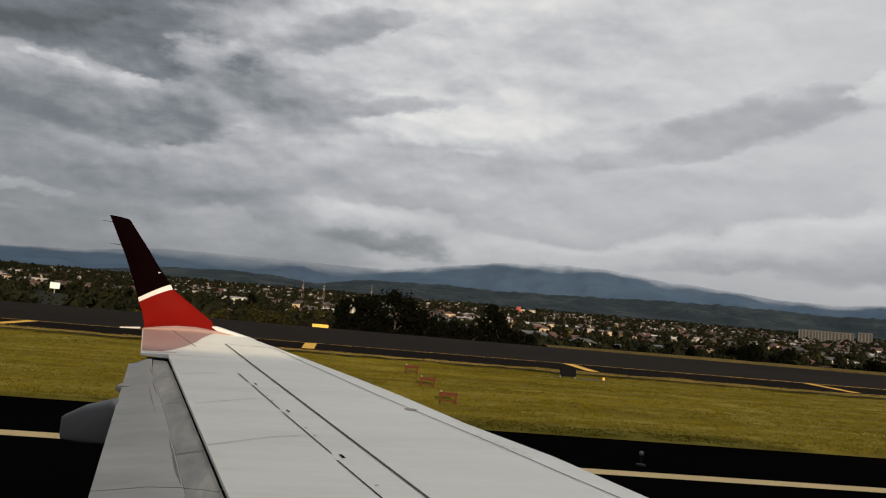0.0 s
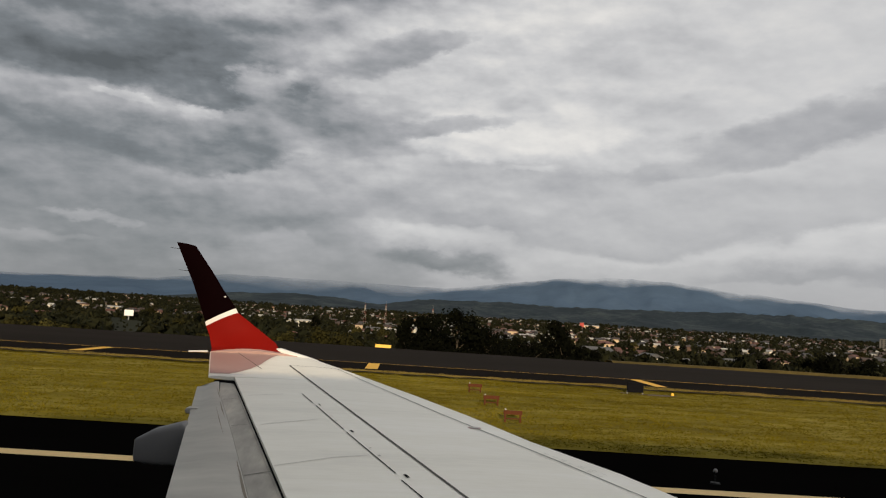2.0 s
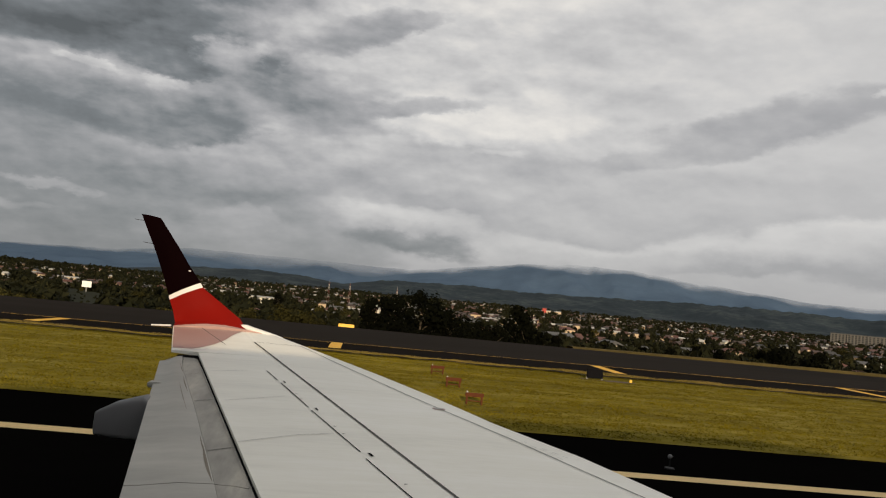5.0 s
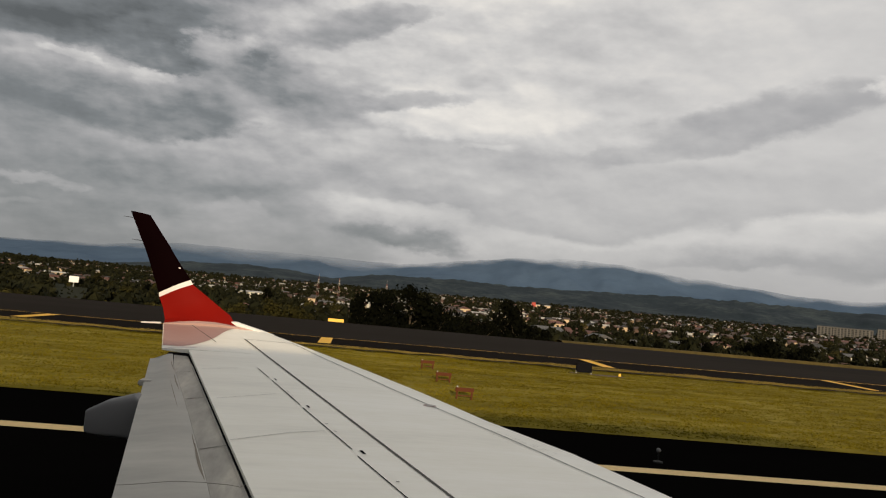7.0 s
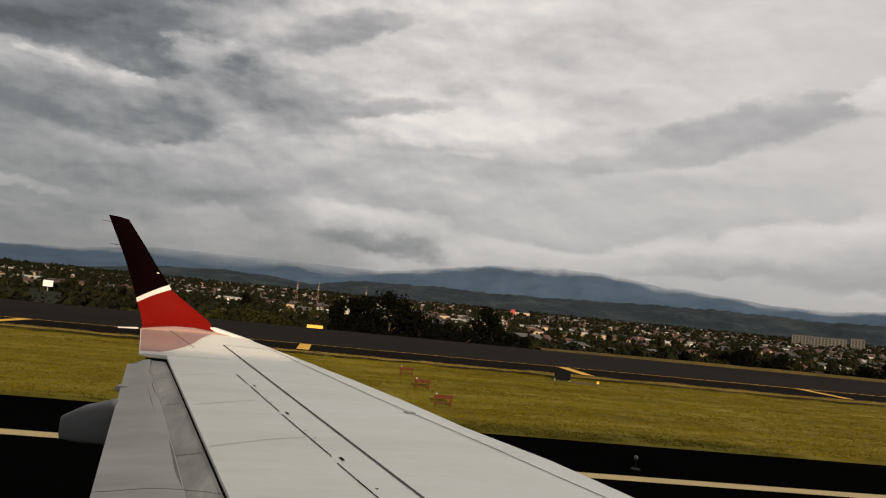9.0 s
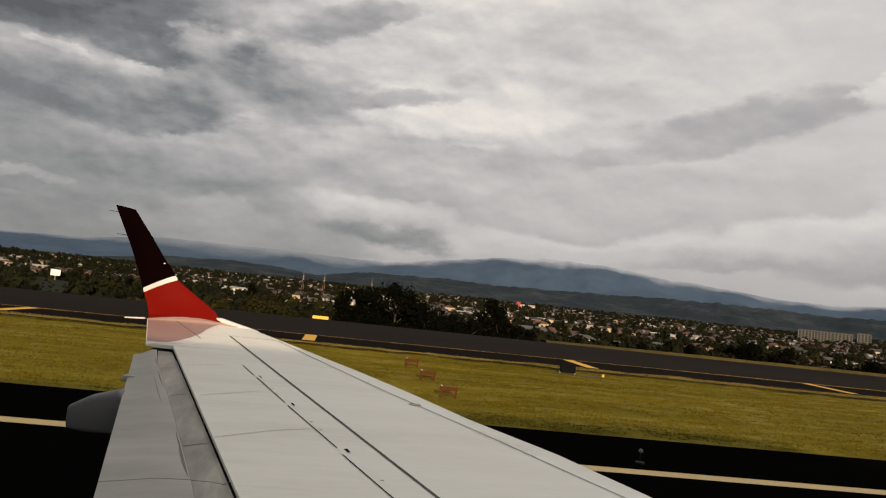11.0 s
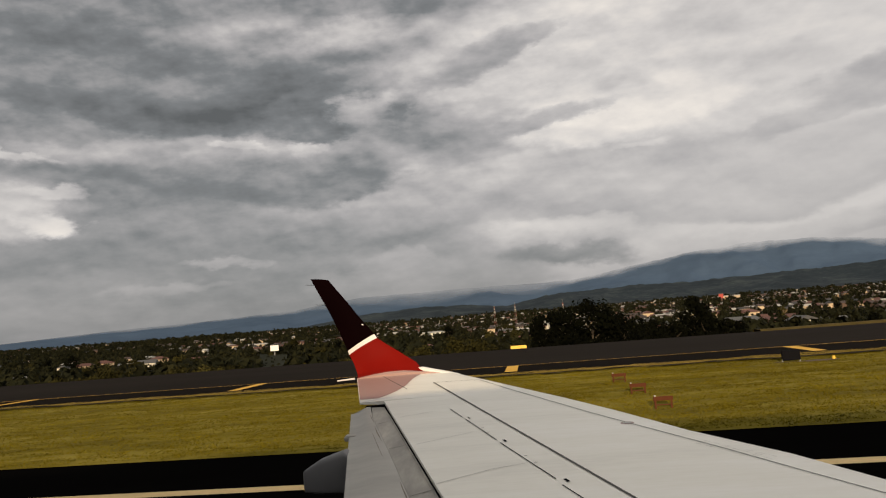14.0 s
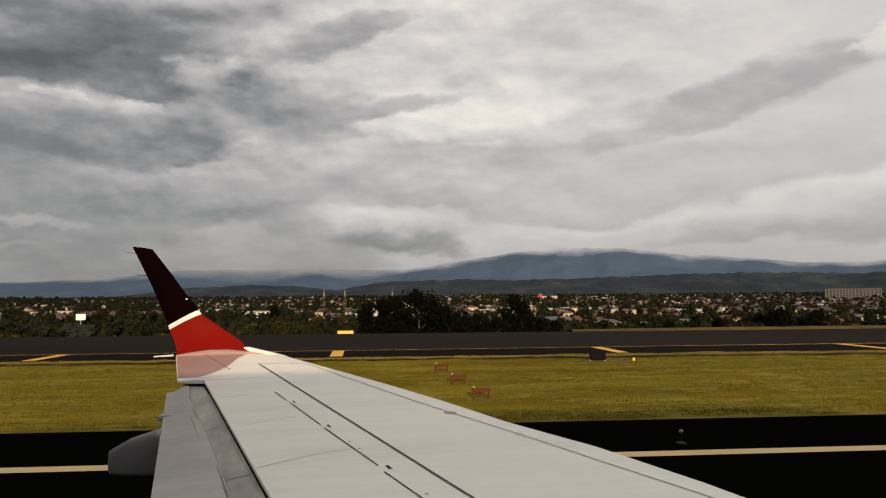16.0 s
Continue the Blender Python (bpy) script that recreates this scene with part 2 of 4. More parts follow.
M_LEAF = material("tree_leaves", (0.022, 0.020, 0.0055), 0.8, var=0.35, scale=0.5, fine=0.2, fine_scale=3, tint=(0.062, 0.054, 0.015), random_tint=0.22, spec=0.04)
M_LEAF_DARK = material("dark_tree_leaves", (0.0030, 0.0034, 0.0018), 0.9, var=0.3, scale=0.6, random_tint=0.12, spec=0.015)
M_BARK = material("bark", (0.06, 0.045, 0.03), 0.9, var=0.3, scale=4)
# woodland colour shifted to blue-grey to carry the haze over the valley
M_HILL = material("hazy_wooded_hills", (0.024, 0.034, 0.042), 0.95, var=0.5, scale=0.007, fine=0.32, fine_scale=0.045, tint=(0.050, 0.060, 0.058), spec=0.05)
M_STEEL = material("galvanised_steel", (0.35, 0.35, 0.35), 0.5, 0.6, var=0.1, scale=3)
M_ORANGE = material("faded_orange_paint", (0.082, 0.026, 0.010), 0.75, var=0.25, scale=5, fine=0.15, fine_scale=30, spec=0.1)
M_BLACK = material("black_plastic", (0.012, 0.012, 0.012), 0.6, var=0.2, scale=6, spec=0.08)
M_SIGN = material("yellow_sign_face", (0.80, 0.47, 0.03), 0.5, var=0.08, scale=3)
M_BOARD = material("white_board", (0.78, 0.77, 0.74), 0.5, var=0.06, scale=1)
M_GLASS = material("dark_window_glass", (0.02, 0.024, 0.028), 0.15, var=0.2, scale=1)

# ---- mesh helpers ----


def obj(name, bm, mat, parent=None, label="", smooth=False):
    me = bpy.data.meshes.new(name)
    bm.to_mesh(me)
    bm.free()
    for m in (mat if isinstance(mat, (list, tuple)) else (mat,)):
        me.materials.append(m)
    if smooth:
        me.shade_smooth()
    ob = new(name, me)
    if parent is not None:
        ob.parent = parent
    if label:
        ob["label"] = label
    return ob


def part(name, bm, mat, parent, label="", smooth=False):
    return obj(name, bm, mat, parent, label, smooth)


def share(name, me, parent, m=None):
    ob = new(name, me)
    ob.parent = parent
    if m is not None:
        ob.matrix_basis = m
    return ob


def box(bm, x0, x1, y0, y1, z0, z1, bevel=0.0, turn=0.0):
    """A box, bevelled where asked, added to bm."""
    m = Matrix.Translation(((x0 + x1) / 2, (y0 + y1) / 2, (z0 + z1) / 2)) @ Matrix.Rotation(turn, 4, "Z") @ Matrix.Diagonal((x1 - x0, y1 - y0, z1 - z0, 1))
    r = bmesh.ops.create_cube(bm, size=1, matrix=m)
    if bevel:
        es = list({e for v in r["verts"] for e in v.link_edges})
        bmesh.ops.bevel(bm, geom=es, offset=bevel, segments=2, affect="EDGES")
    return bm


def rod(bm, a, b, r0, r1=None, n=8):
    a, b = Vector(a), Vector(b)
    d = b - a
    m = Matrix.Translation((a + b) / 2) @ d.to_track_quat("Z", "Y").to_matrix().to_4x4()
    bmesh.ops.create_cone(bm, cap_ends=True, segments=n, radius1=r0, radius2=r0 if r1 is None else r1, depth=d.length, matrix=m)
    return bm


def loft(bm, rings, close_ends=True, mat=0):
    """Joins rings of equal count into a skin."""
    vs = [[bm.verts.new(p) for p in r] for r in rings]
    n = len(vs[0])
    for a, b in zip(vs, vs[1:]):
        for k in range(n):
            f = bm.faces.new((a[k], a[(k + 1) % n], b[(k + 1) % n], b[k]))
            f.material_index = mat
    if close_ends:
        bm.faces.new(list(reversed(vs[0])))
        bm.faces.new(vs[-1])
    bmesh.ops.recalc_face_normals(bm, faces=bm.faces)
    return bm


def lerp_table(table, v):
    xs = [p[0] for p in table]
    return float(np.interp(v, xs, [p[1] for p in table]))


# ---- ground ----
PAVE_FALL = ((-400, -3.4), (48, -3.4), (100, -4.7), (140, -6.2))
VALLEY = ((0, -4.2), (90, -4.6), (105, -5.4), (130, -9.5), (200, -13.5), (350, -18.0), (450, -18.0), (700, -17.0), (1100, -14.0), (1700, -8.0), (2300, -2.0),
          (2800, 4.0), (4800, 20.0))


def pave_z(y):
    return lerp_table(PAVE_FALL, y)


def edge_y(x):
    """Where the far pavement ends."""
    return 97.0 - 0.15 * x if -260 < x < 260 else (136.0 if x < 0 else 58.0)


def valley_z(x, y):
    r = math.hypot(x, y)
    if y < 40:
        return -4.2
    w = min(1.0, max(0.0, (y - 40) / 40.0))
    z = lerp_table(VALLEY, r + (y - edge_y(x) + 97 - y))
    z += 1.6 * noise.noise((x * 0.006, y * 0.006, 1.7)) * min(1.0, r / 400)
    return -4.2 * (1 - w) + z * w


def build_ground():
    rings = [0.0] + [20 * 1.085 ** k for k in range(68)]
    rings = [r for r in rings if r < 4750] + [4800]
    n = 288
    verts, faces = [(0, 0, -4.2)], []
    for r in rings[1:]:
        for k in range(n):
            a = 2 * math.pi * k / n
            x, y = r * math.sin(a), r * math.cos(a)
            verts.append((x, y, valley_z(x, y)))
    for k in range(n):
        faces.append((0, 1 + (k + 1) % n, 1 + k))
    for i in range(len(rings) - 2):
        for k in range(n):
            a, b = 1 + i * n + k, 1 + i * n + (k + 1) % n
            faces.append((a, b, b + n, a + n))
    me = bpy.data.meshes.new("ground")
    me.from_pydata(verts, [], faces)
    me.materials.append(M_GROUND)
    me.shade_smooth()
    ob = new("ground", me)
    tagged(ob, "dull green valley floor falling away from the airfield", "ground", kind="structure")


build_ground()


def band_y(x, y):
    """The markings, the grass and the shoulders all run at one slight slant."""
    return y - 0.055 * x


def build_pavement():
    xs = [-260, -120, -60, -20, 20, 60, 120, 260]
    for name, mat, label, rows in (
            ("taxiway", M_TAXIWAY, "asphalt taxiway and apron, blackened for the shadow of the aircraft", [[(x, -160, -3.4), (x, band_y(x, 30.0), -3.4)] for x in xs]),
            ("pavement", M_ASPHALT, "very dark worn asphalt shoulder", [[(x, band_y(x, 30.0), -3.4), (x, band_y(x, 49.3), pave_z(band_y(x, 49.3)))] for x in xs]),
            ("runway", M_RUNWAY, "grey-brown worn asphalt runway falling away from the taxiway", [[(x, band_y(x, 49.3), pave_z(band_y(x, 49.3))), (x, 75, pave_z(75)), (x, edge_y(x), pave_z(edge_y(x))), (x, edge_y(x) + 0.4, pave_z(edge_y(x)) - 1.3)] for x in xs])):
        bm = bmesh.new()
        vs = [[bm.verts.new(p) for p in r] for r in rows]
        for a, b in zip(vs, vs[1:]):
            for k in range(len(a) - 1):
                bm.faces.new((a[k], b[k], b[k + 1], a[k + 1]))
        tagged(obj(name, bm, mat), label, "pavement", kind="structure")


build_pavement()


def build_verge():
    """A raised strip of dry grass along the far edge of the runway."""
    bm, prev = bmesh.new(), None
    for k in range(101):
        x = 30 + 1.8 * k
        e = edge_y(x)
        h = 0.10 + 0.10 * noise.noise((x * 0.3, 4.0, 0.0)) + min(0.25, max(0.0, (x - 10) * 0.006))
        ring = [bm.verts.new((x, e + dy, pave_z(e) + dz)) for dy, dz in ((-0.6, -0.02), (0.1, h), (2.4, h * 0.8), (3.4, -1.2))]
        if prev:
            for i in range(3):
                bm.faces.new((prev[i], ring[i], ring[i + 1], prev[i + 1]))
        prev = ring
    tagged(obj("verge", bm, M_VERGE), "dry tan grass verge along the runway edge", "grass", kind="structure")


M_VERGE = material("dry_verge_grass", (0.075, 0.056, 0.018), 0.95, var=0.5, scale=0.4, fine=0.4, fine_scale=2.5, spec=0.05)
build_verge()


def ribbon(name, pts, width, mat, label, lift=0.006, steps=1):
    """A painted line lying on the pavement."""
    bm = bmesh.new()
    prev = None
    path = []
    for (a, b) in zip(pts, pts[1:]):
        for k in range(steps):
            f = k / steps
            path.append((a[0] + (b[0] - a[0]) * f, a[1] + (b[1] - a[1]) * f))
    path.append(pts[-1])
    for i, (x, y) in enumerate(path):
        a, b = path[max(0, i - 1)], path[min(len(path) - 1, i + 1)]
        d = Vector((b[0] - a[0], b[1] - a[1])).normalized()
        nx, ny = -d.y * width / 2, d.x * width / 2
        pair = [bm.verts.new((x + s * nx, y + s * ny, pave_z(y + s * ny) + lift)) for s in (-1, 1)]
        if prev:
            bm.faces.new((prev[0], pair[0], pair[1], prev[1]))
        prev = pair
    bmesh.ops.recalc_face_normals(bm, faces=bm.faces)
    ob = obj(name, bm, mat)
    tagged(ob, label, "road marking", kind="structure")
    return ob


xs = [-240, -120, -60, -30, 0, 30, 60, 120, 240]
ribbon("taxiway_line", [(x, band_y(x, 49.3)) for x in xs], 0.22, M_YELLOW, "long thin yellow taxiway line on dark asphalt", steps=4)
ribbon("edge_line", [(x, band_y(x, 15.85)) for x in xs], 0.5, M_CREAM, "broad pale yellow taxiway edge line on black asphalt")
for k in range(-4, 6):
    x = 17.3 * k
    ribbon("shoulder_bar", [(x, band_y(x, 49.1)), (x - 0.15, band_y(x, 44.0))], 0.75, M_YELLOW, "thick yellow shoulder bar on dark asphalt")


def far_y(x):
    return band_y(x, 41.8)


def near_y(x):
    return band_y(x, 20.3)


STATIONS = [-160 + 1.6 * k for k in range(201)]
ISLAND = [(x, far_y(x) + 0.25 * noise.noise((x * 0.7, 2.0, 0.0))) for x in STATIONS] + \
    [(x, near_y(x) + 0.30 * noise.noise((x * 0.45, 8.0, 0.0))) for x in reversed(STATIONS)]


def turf(x, y):
    """Height of the uneven turf."""
    h = 0.035 * noise.noise((x * 0.45, y * 1.1, 3.0)) + 0.034 * noise.noise((x * 0.8, y * 1.9, 7.0)) + 0.018 * noise.noise((x * 1.7, y * 3.2, 1.0))
    return 0.06 + h + 0.05 * max(0.0, noise.noise((x * 0.16, y * 0.55, 5.0)))


M_DRY = material("dry_grass_blades", (0.17, 0.125, 0.035), 0.85, var=0.5, scale=0.5, fine=0.4, fine_scale=3.0, spec=0.2)
M_EARTH = material("bare_furrow_earth", (0.022, 0.016, 0.006), 0.95, var=0.4, scale=1.5, fine=0.3, fine_scale=9.0, spec=0.05)


def build_fringe():
    rng2 = random.Random(77)
    verts, faces = [], []
    while len(faces) < 60000:
        x = 5.0 + 75.0 * (rng2.random() + rng2.random() - 1.0)
        y = far_y(x) + 0.2 - 1.7 * rng2.random()
        if rng2.random() > 0.75 + 0.6 * noise.noise((x * 0.5, y, 3.0)):
            continue
        a, w, h = rng2.uniform(0, math.pi), rng2.uniform(0.008, 0.025), rng2.uniform(0.02, 0.075)
        dx, dy, lx = math.cos(a) * w, math.sin(a) * w, rng2.uniform(-0.04, 0.04)
        i, g = len(verts), -3.39 + turf(x, y)
        verts += [(x - dx, y - dy, g), (x + dx, y + dy, g), (x + lx, y, g + h)]
        faces.append((i, i + 1, i + 2))
    me = bpy.data.meshes.new("dry_grass")
    me.from_pydata(verts, [], faces)
    me.materials.append(M_DRY)
    tagged(new("dry_grass", me), "pale dry grass along the edge of the island", "grass", kind="stuff")
    # furrow: low ragged strips of bare earth under the dry grass
    for k, (xa, xb, off) in enumerate(((-70, -38, 2.2), (-40, -15, 2.0), (-18, 6, 2.15), (3, 24, 2.05), (22, 40, 2.25), (37, 60, 2.1), (58, 95, 2.2))):
        bm = bmesh.new()
        prev, n = None, 40
        for i in range(n + 1):
            x = xa + (xb - xa) * i / n
            taper = math.sin(math.pi * i / n) ** 0.5
            y = far_y(x) - off + 0.25 * noise.noise((x * 0.4, k, 0))
            w = (0.05 + 0.30 * taper) * (1 + 0.8 * noise.noise((x * 1.3, k, 5)))
            pair = [bm.verts.new((x, y + sgn * max(0.03, w), -3.35 + turf(x, y) + 0.035)) for sgn in (-1, 1)]
            if prev:
                bm.faces.new((prev[0], pair[0], pair[1], prev[1]))
            prev = pair
        ob = obj("furrow", bm, M_EARTH, None)
        tagged(ob, "dark bare earth furrow in the grass", "soil", kind="structure")


def build_island(outline, x0, x1, y0, y1, dense, count, seed):
    # body of the island, then its uneven turf as a fine sheet a little above
    bm = bmesh.new()
    low = [bm.verts.new((x, y, -3.41)) for x, y in outline]
    bm.faces.new(low)
    r = bmesh.ops.extrude_face_region(bm, geom=bm.faces[:])
    for v in r["geom"]:
        if isinstance(v, bmesh.types.BMVert):
            v.co.z = -3.385
    bmesh.ops.recalc_face_normals(bm, faces=bm.faces)
    ob = obj("grass_island", bm, M_SOIL)
    tagged(ob, "yellow-green mown grass island between taxiways", "lawn", kind="structure")
    step = 0.28
    verts, faces, index = [], [], {}
    nx, ny = int((x1 - x0) / step), int((y1 - y0) / step)

    def node(i, j):
        if (i, j) not in index:
            x = x0 + i * step
            y = band_y(x, y0 + j * step)
            index[i, j] = len(verts)
            rim = min(1.0, max(0.0, min(y - near_y(x) + 0.2, far_y(x) + 0.1 - y) / 0.9))
            verts.append((x, y, -3.381 + turf(x, y) * rim))
        return index[i, j]

    for i in range(nx):
        for j in range(ny):
            if near_y(0) - 0.25 < y0 + (j + 0.5) * step < far_y(0) + 0.1:
                faces.append((node(i, j), node(i + 1, j), node(i + 1, j + 1), node(i, j + 1)))
    me = bpy.data.meshes.new("turf")
    me.from_pydata(verts, [], faces)
    me.materials.append(M_SOIL)
    me.shade_smooth()
    sheet = new("turf", me)
    sheet.parent = ob
    # tufts
    rng = random.Random(seed)
    verts, faces = [], []
    while len(faces) < count:
        x = dense[0] + (dense[1] - dense[0]) * (rng.random() + rng.random()) / 2
        y = near_y(x) - 0.25 + (far_y(x) - near_y(x)) * rng.random()
        big = noise.noise((x * 0.35, y * 0.8, 2.0))
        if noise.noise((x * 0.7, y * 1.5, 6.0)) < rng.uniform(-0.9, 0.3):
            continue
        h = (0.010 + 0.026 * rng.random()) * (1.0 + 1.2 * max(0.0, big))
        for _ in range(3):
            a = rng.uniform(0, math.pi)
            w = rng.uniform(0.012, 0.032)
            ox, oy = rng.uniform(-0.12, 0.12), rng.uniform(-0.12, 0.12)
            dx, dy = math.cos(a) * w, math.sin(a) * w
            lx, ly = rng.uniform(-0.06, 0.06), rng.uniform(-0.06, 0.06)
            i = len(verts)
            g = -3.38 + turf(x + ox, y + oy)
            verts += [(x + ox - dx, y + oy - dy, g), (x + ox + dx, y + oy + dy, g), (x + ox + lx, y + oy + ly, g + 0.005 + h)]
            faces.append((i, i + 1, i + 2))
    me = bpy.data.meshes.new("grass")
    me.from_pydata(verts, [], faces)
    me.materials.append(M_BLADE)
    tagged(new("grass", me), "uneven yellow-green grass tufts", "grass", kind="stuff")


build_island(ISLAND, -70.0, 100.0, 19.8, 42.4, (-48.0, 62.0), 240000, 4)
build_fringe()

# ---- hills and mountains ----
HILL_CREST = ((-75, 0.3), (-40, 0.15), (-25, 0.1), (-16, 0.2), (-11.5, 0.75), (-6, 1.05), (-3.3, 0.9), (-0.2, 0.6), (3.4, 1.2), (9.5, 1.38), (14, 1.28), (21.7, 1.48),
              (27, 1.6), (31, 1.65), (36, 1.5), (41, 1.5), (75, 0.8))
MOUNTAIN_CREST = ((-75, 0.6), (-44.7, 0.75), (-41.4, 1.0), (-38, 0.5), (-30, 0.95), (-24, 1.15), (-16.5, 1.5), (-11.5, 2.1), (-3.7, 2.2), (5, 2.15), (9.3, 2.8), (13.4, 3.4),
                  (18, 3.7), (21.7, 3.62), (26, 3.15), (30, 2.75), (34, 2.3), (38, 2.2), (42, 2.6), (75, 1.2))


def build_range(name, crest, r_foot, r_crest, base, mat, rough, seed, label, tree_line=0.0, wavy=1.0):
    n, m = 620, 26
    verts, faces, veil = [], [], []
    for i in range(n + 1):
        a = -75 + 150 * i / n
        e = lerp_table(crest, a)
        top = r_crest * math.tan(radians(e)) * (1 + 0.06 * wavy * noise.noise((a * 0.5, seed, 0.3)) + 0.05 * wavy * noise.noise((a * 1.9, seed, 4.3)) + tree_line * noise.noise((a * 7.0, seed, 1.3)))
        for j in range(m + 1):
            s = j / m
            r = r_foot + (r_crest - r_foot) * s
            x, y = r * math.sin(radians(a)), r * math.cos(radians(a))
            f = s ** 1.35
            gully = noise.multi_fractal((x * 0.004, y * 0.0016, seed), 1.0, 2.0, 5)
            z = base + (top - base) * f + rough * 0.22 * (top - base) * (gully - 1.0) * math.sin(math.pi * min(1, s * 1.02)) 
            verts.append((x, y, z))
            veil.append(s)
    for i in range(n):
        for j in range(m):
            a = i * (m + 1) + j
            faces.append((a, a + m + 1, a + m + 2, a + 1))
    me = bpy.data.meshes.new(name)
    me.from_pydata(verts, [], faces)
    at = me.attributes.new("height_share", "FLOAT", "POINT")
    at.data.foreach_set("value", veil)
    me.materials.append(mat)
    me.shade_smooth()
    tagged(new(name, me), label, "mountain", kind="structure")


def mountain_material():
    # the blue haze of distance is mixed into the base colour
    m = material("hazy_blue_mountain", (0.070, 0.106, 0.160), 1.0, var=0.22, scale=0.0035, fine=0.08, fine_scale=0.03, spec=0.0)
    t = m.node_tree
    b = t.nodes["Principled BSDF"]
    a = t.nodes.new("ShaderNodeAttribute")
    a.attribute_name = "height_share"
    coord = t.nodes.new("ShaderNodeTexCoord")
    mp = t.nodes.new("ShaderNodeMapping")
    mp.inputs["Scale"].default_value = (1, 1, 2.5)
    t.links.new(coord.outputs["Object"], mp.inputs[0])
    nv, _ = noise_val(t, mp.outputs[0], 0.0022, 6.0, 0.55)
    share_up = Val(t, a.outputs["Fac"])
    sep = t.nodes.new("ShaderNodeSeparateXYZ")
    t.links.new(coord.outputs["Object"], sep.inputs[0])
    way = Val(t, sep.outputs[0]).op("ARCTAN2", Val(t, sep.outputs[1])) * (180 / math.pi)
    # the crest turns transparent where low cloud would hide it
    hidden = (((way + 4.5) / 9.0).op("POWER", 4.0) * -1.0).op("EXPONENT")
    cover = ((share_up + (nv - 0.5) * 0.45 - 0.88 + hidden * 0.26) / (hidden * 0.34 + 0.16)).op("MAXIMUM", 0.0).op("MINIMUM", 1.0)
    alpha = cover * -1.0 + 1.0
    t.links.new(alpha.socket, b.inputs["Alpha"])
    return m


build_range("hills", HILL_CREST, 2300, 3000, -6, M_HILL, 1.2, 3.1, "dark wooded foothills behind the town, tinted blue-grey for haze", 0.06)
build_range("mountain_range", MOUNTAIN_CREST, 3300, 4500, 0, mountain_material(), 0.8, 8.2, "mountain coloured blue-grey for haze, its top in low cloud", 0.0, 0.3)

# ---- aircraft ----
airplane = new("airplane")
airplane.location = (0, 0, -3.4)
tagged(airplane, "white jet with red and maroon winglet standing on the taxiway", "airplane")
TO_GROUND = Matrix.Translation((0, 0, 3.4))

LEAD = ((0.5, 5.5), (4.9, 3.06), (5.4, 2.86), (6.4, 2.38), (7.36, 1.775), (7.83, 1.54), (8.4, 1.245), (9.3, 0.735), (9.84, 0.405), (11.0, -0.30), (11.75, -0.77))
HINGE = ((0.5, 0.93), (5.2, -0.40), (9.8, -1.69), (11.8, -2.25))
TRAIL = ((0.5, -0.35), (5.3, -1.27), (9.5, -2.08), (9.52, -2.0), (9.8, -2.02), (11.8, -2.46))


def wing_z(y):
    return -1.845 + 0.0862 * y


def sect(y, x_back, x_front, thick, nose=0.16, tail=0.0):
    """A wing section: flat upper skin, rounded nose, fuller underside."""
    z = wing_z(y)
    c = x_front - x_back
    top = [(x_back + c * f, z + 0.018 * math.sin(math.pi * f)) for f in (0.0, 0.12, 0.25, 0.4, 0.55, 0.7, 0.82)]
    k = nose
    top += [(x_front - k, z + 0.004), (x_front - 0.6 * k, z - 0.012), (x_front - 0.28 * k, z - 0.036), (x_front - 0.06 * k, z - 0.075), (x_front, z - 0.115)]
    bot = [(x_front - 0.2 * k, z - 0.16), (x_front - 1.2 * k, z - 0.16 - thick * 0.25), (x_back + c * 0.6, z - 0.12 - thick * 0.8), (x_back + c * 0.3, z - 0.10 - thick * 0.75 + tail * 1.6), (x_back, z - 0.06 - thick * 0.35 + tail)]
    return [(x, y, zz) for x, zz in top + bot]


def apart(name, bm, mat, parent=None, label="", smooth=False):
    """A piece of the aircraft, given in eye-height coordinates."""
    top_parent = parent is None
    bm.transform(TO_GROUND)
    return part(name, bm, mat, airplane if top_parent else parent, label, smooth)


def smooth_by_angle(ob, angle=35):
    me = ob.data
    bm = bmesh.new()
    bm.from_mesh(me)
    for e in bm.edges:
        e.smooth = len(e.link_faces) == 2 and e.calc_face_angle(0) < radians(angle)
    for f in bm.faces:
        f.smooth = True
    bm.to_mesh(me)
    bm.free()
    return ob


def wing_part(name, bm, mat, parent=None, label="", smooth=False):
    """A piece of the wing. The plan is drawn on a flatter wing; here it is drawn out to the wing's true rise of one in eight."""
    for v in bm.verts:
        v.co *= max(1.0, 2.263 / (1.845 + 0.0354 * v.co.y))
    return apart(name, bm, mat, parent, label, smooth)


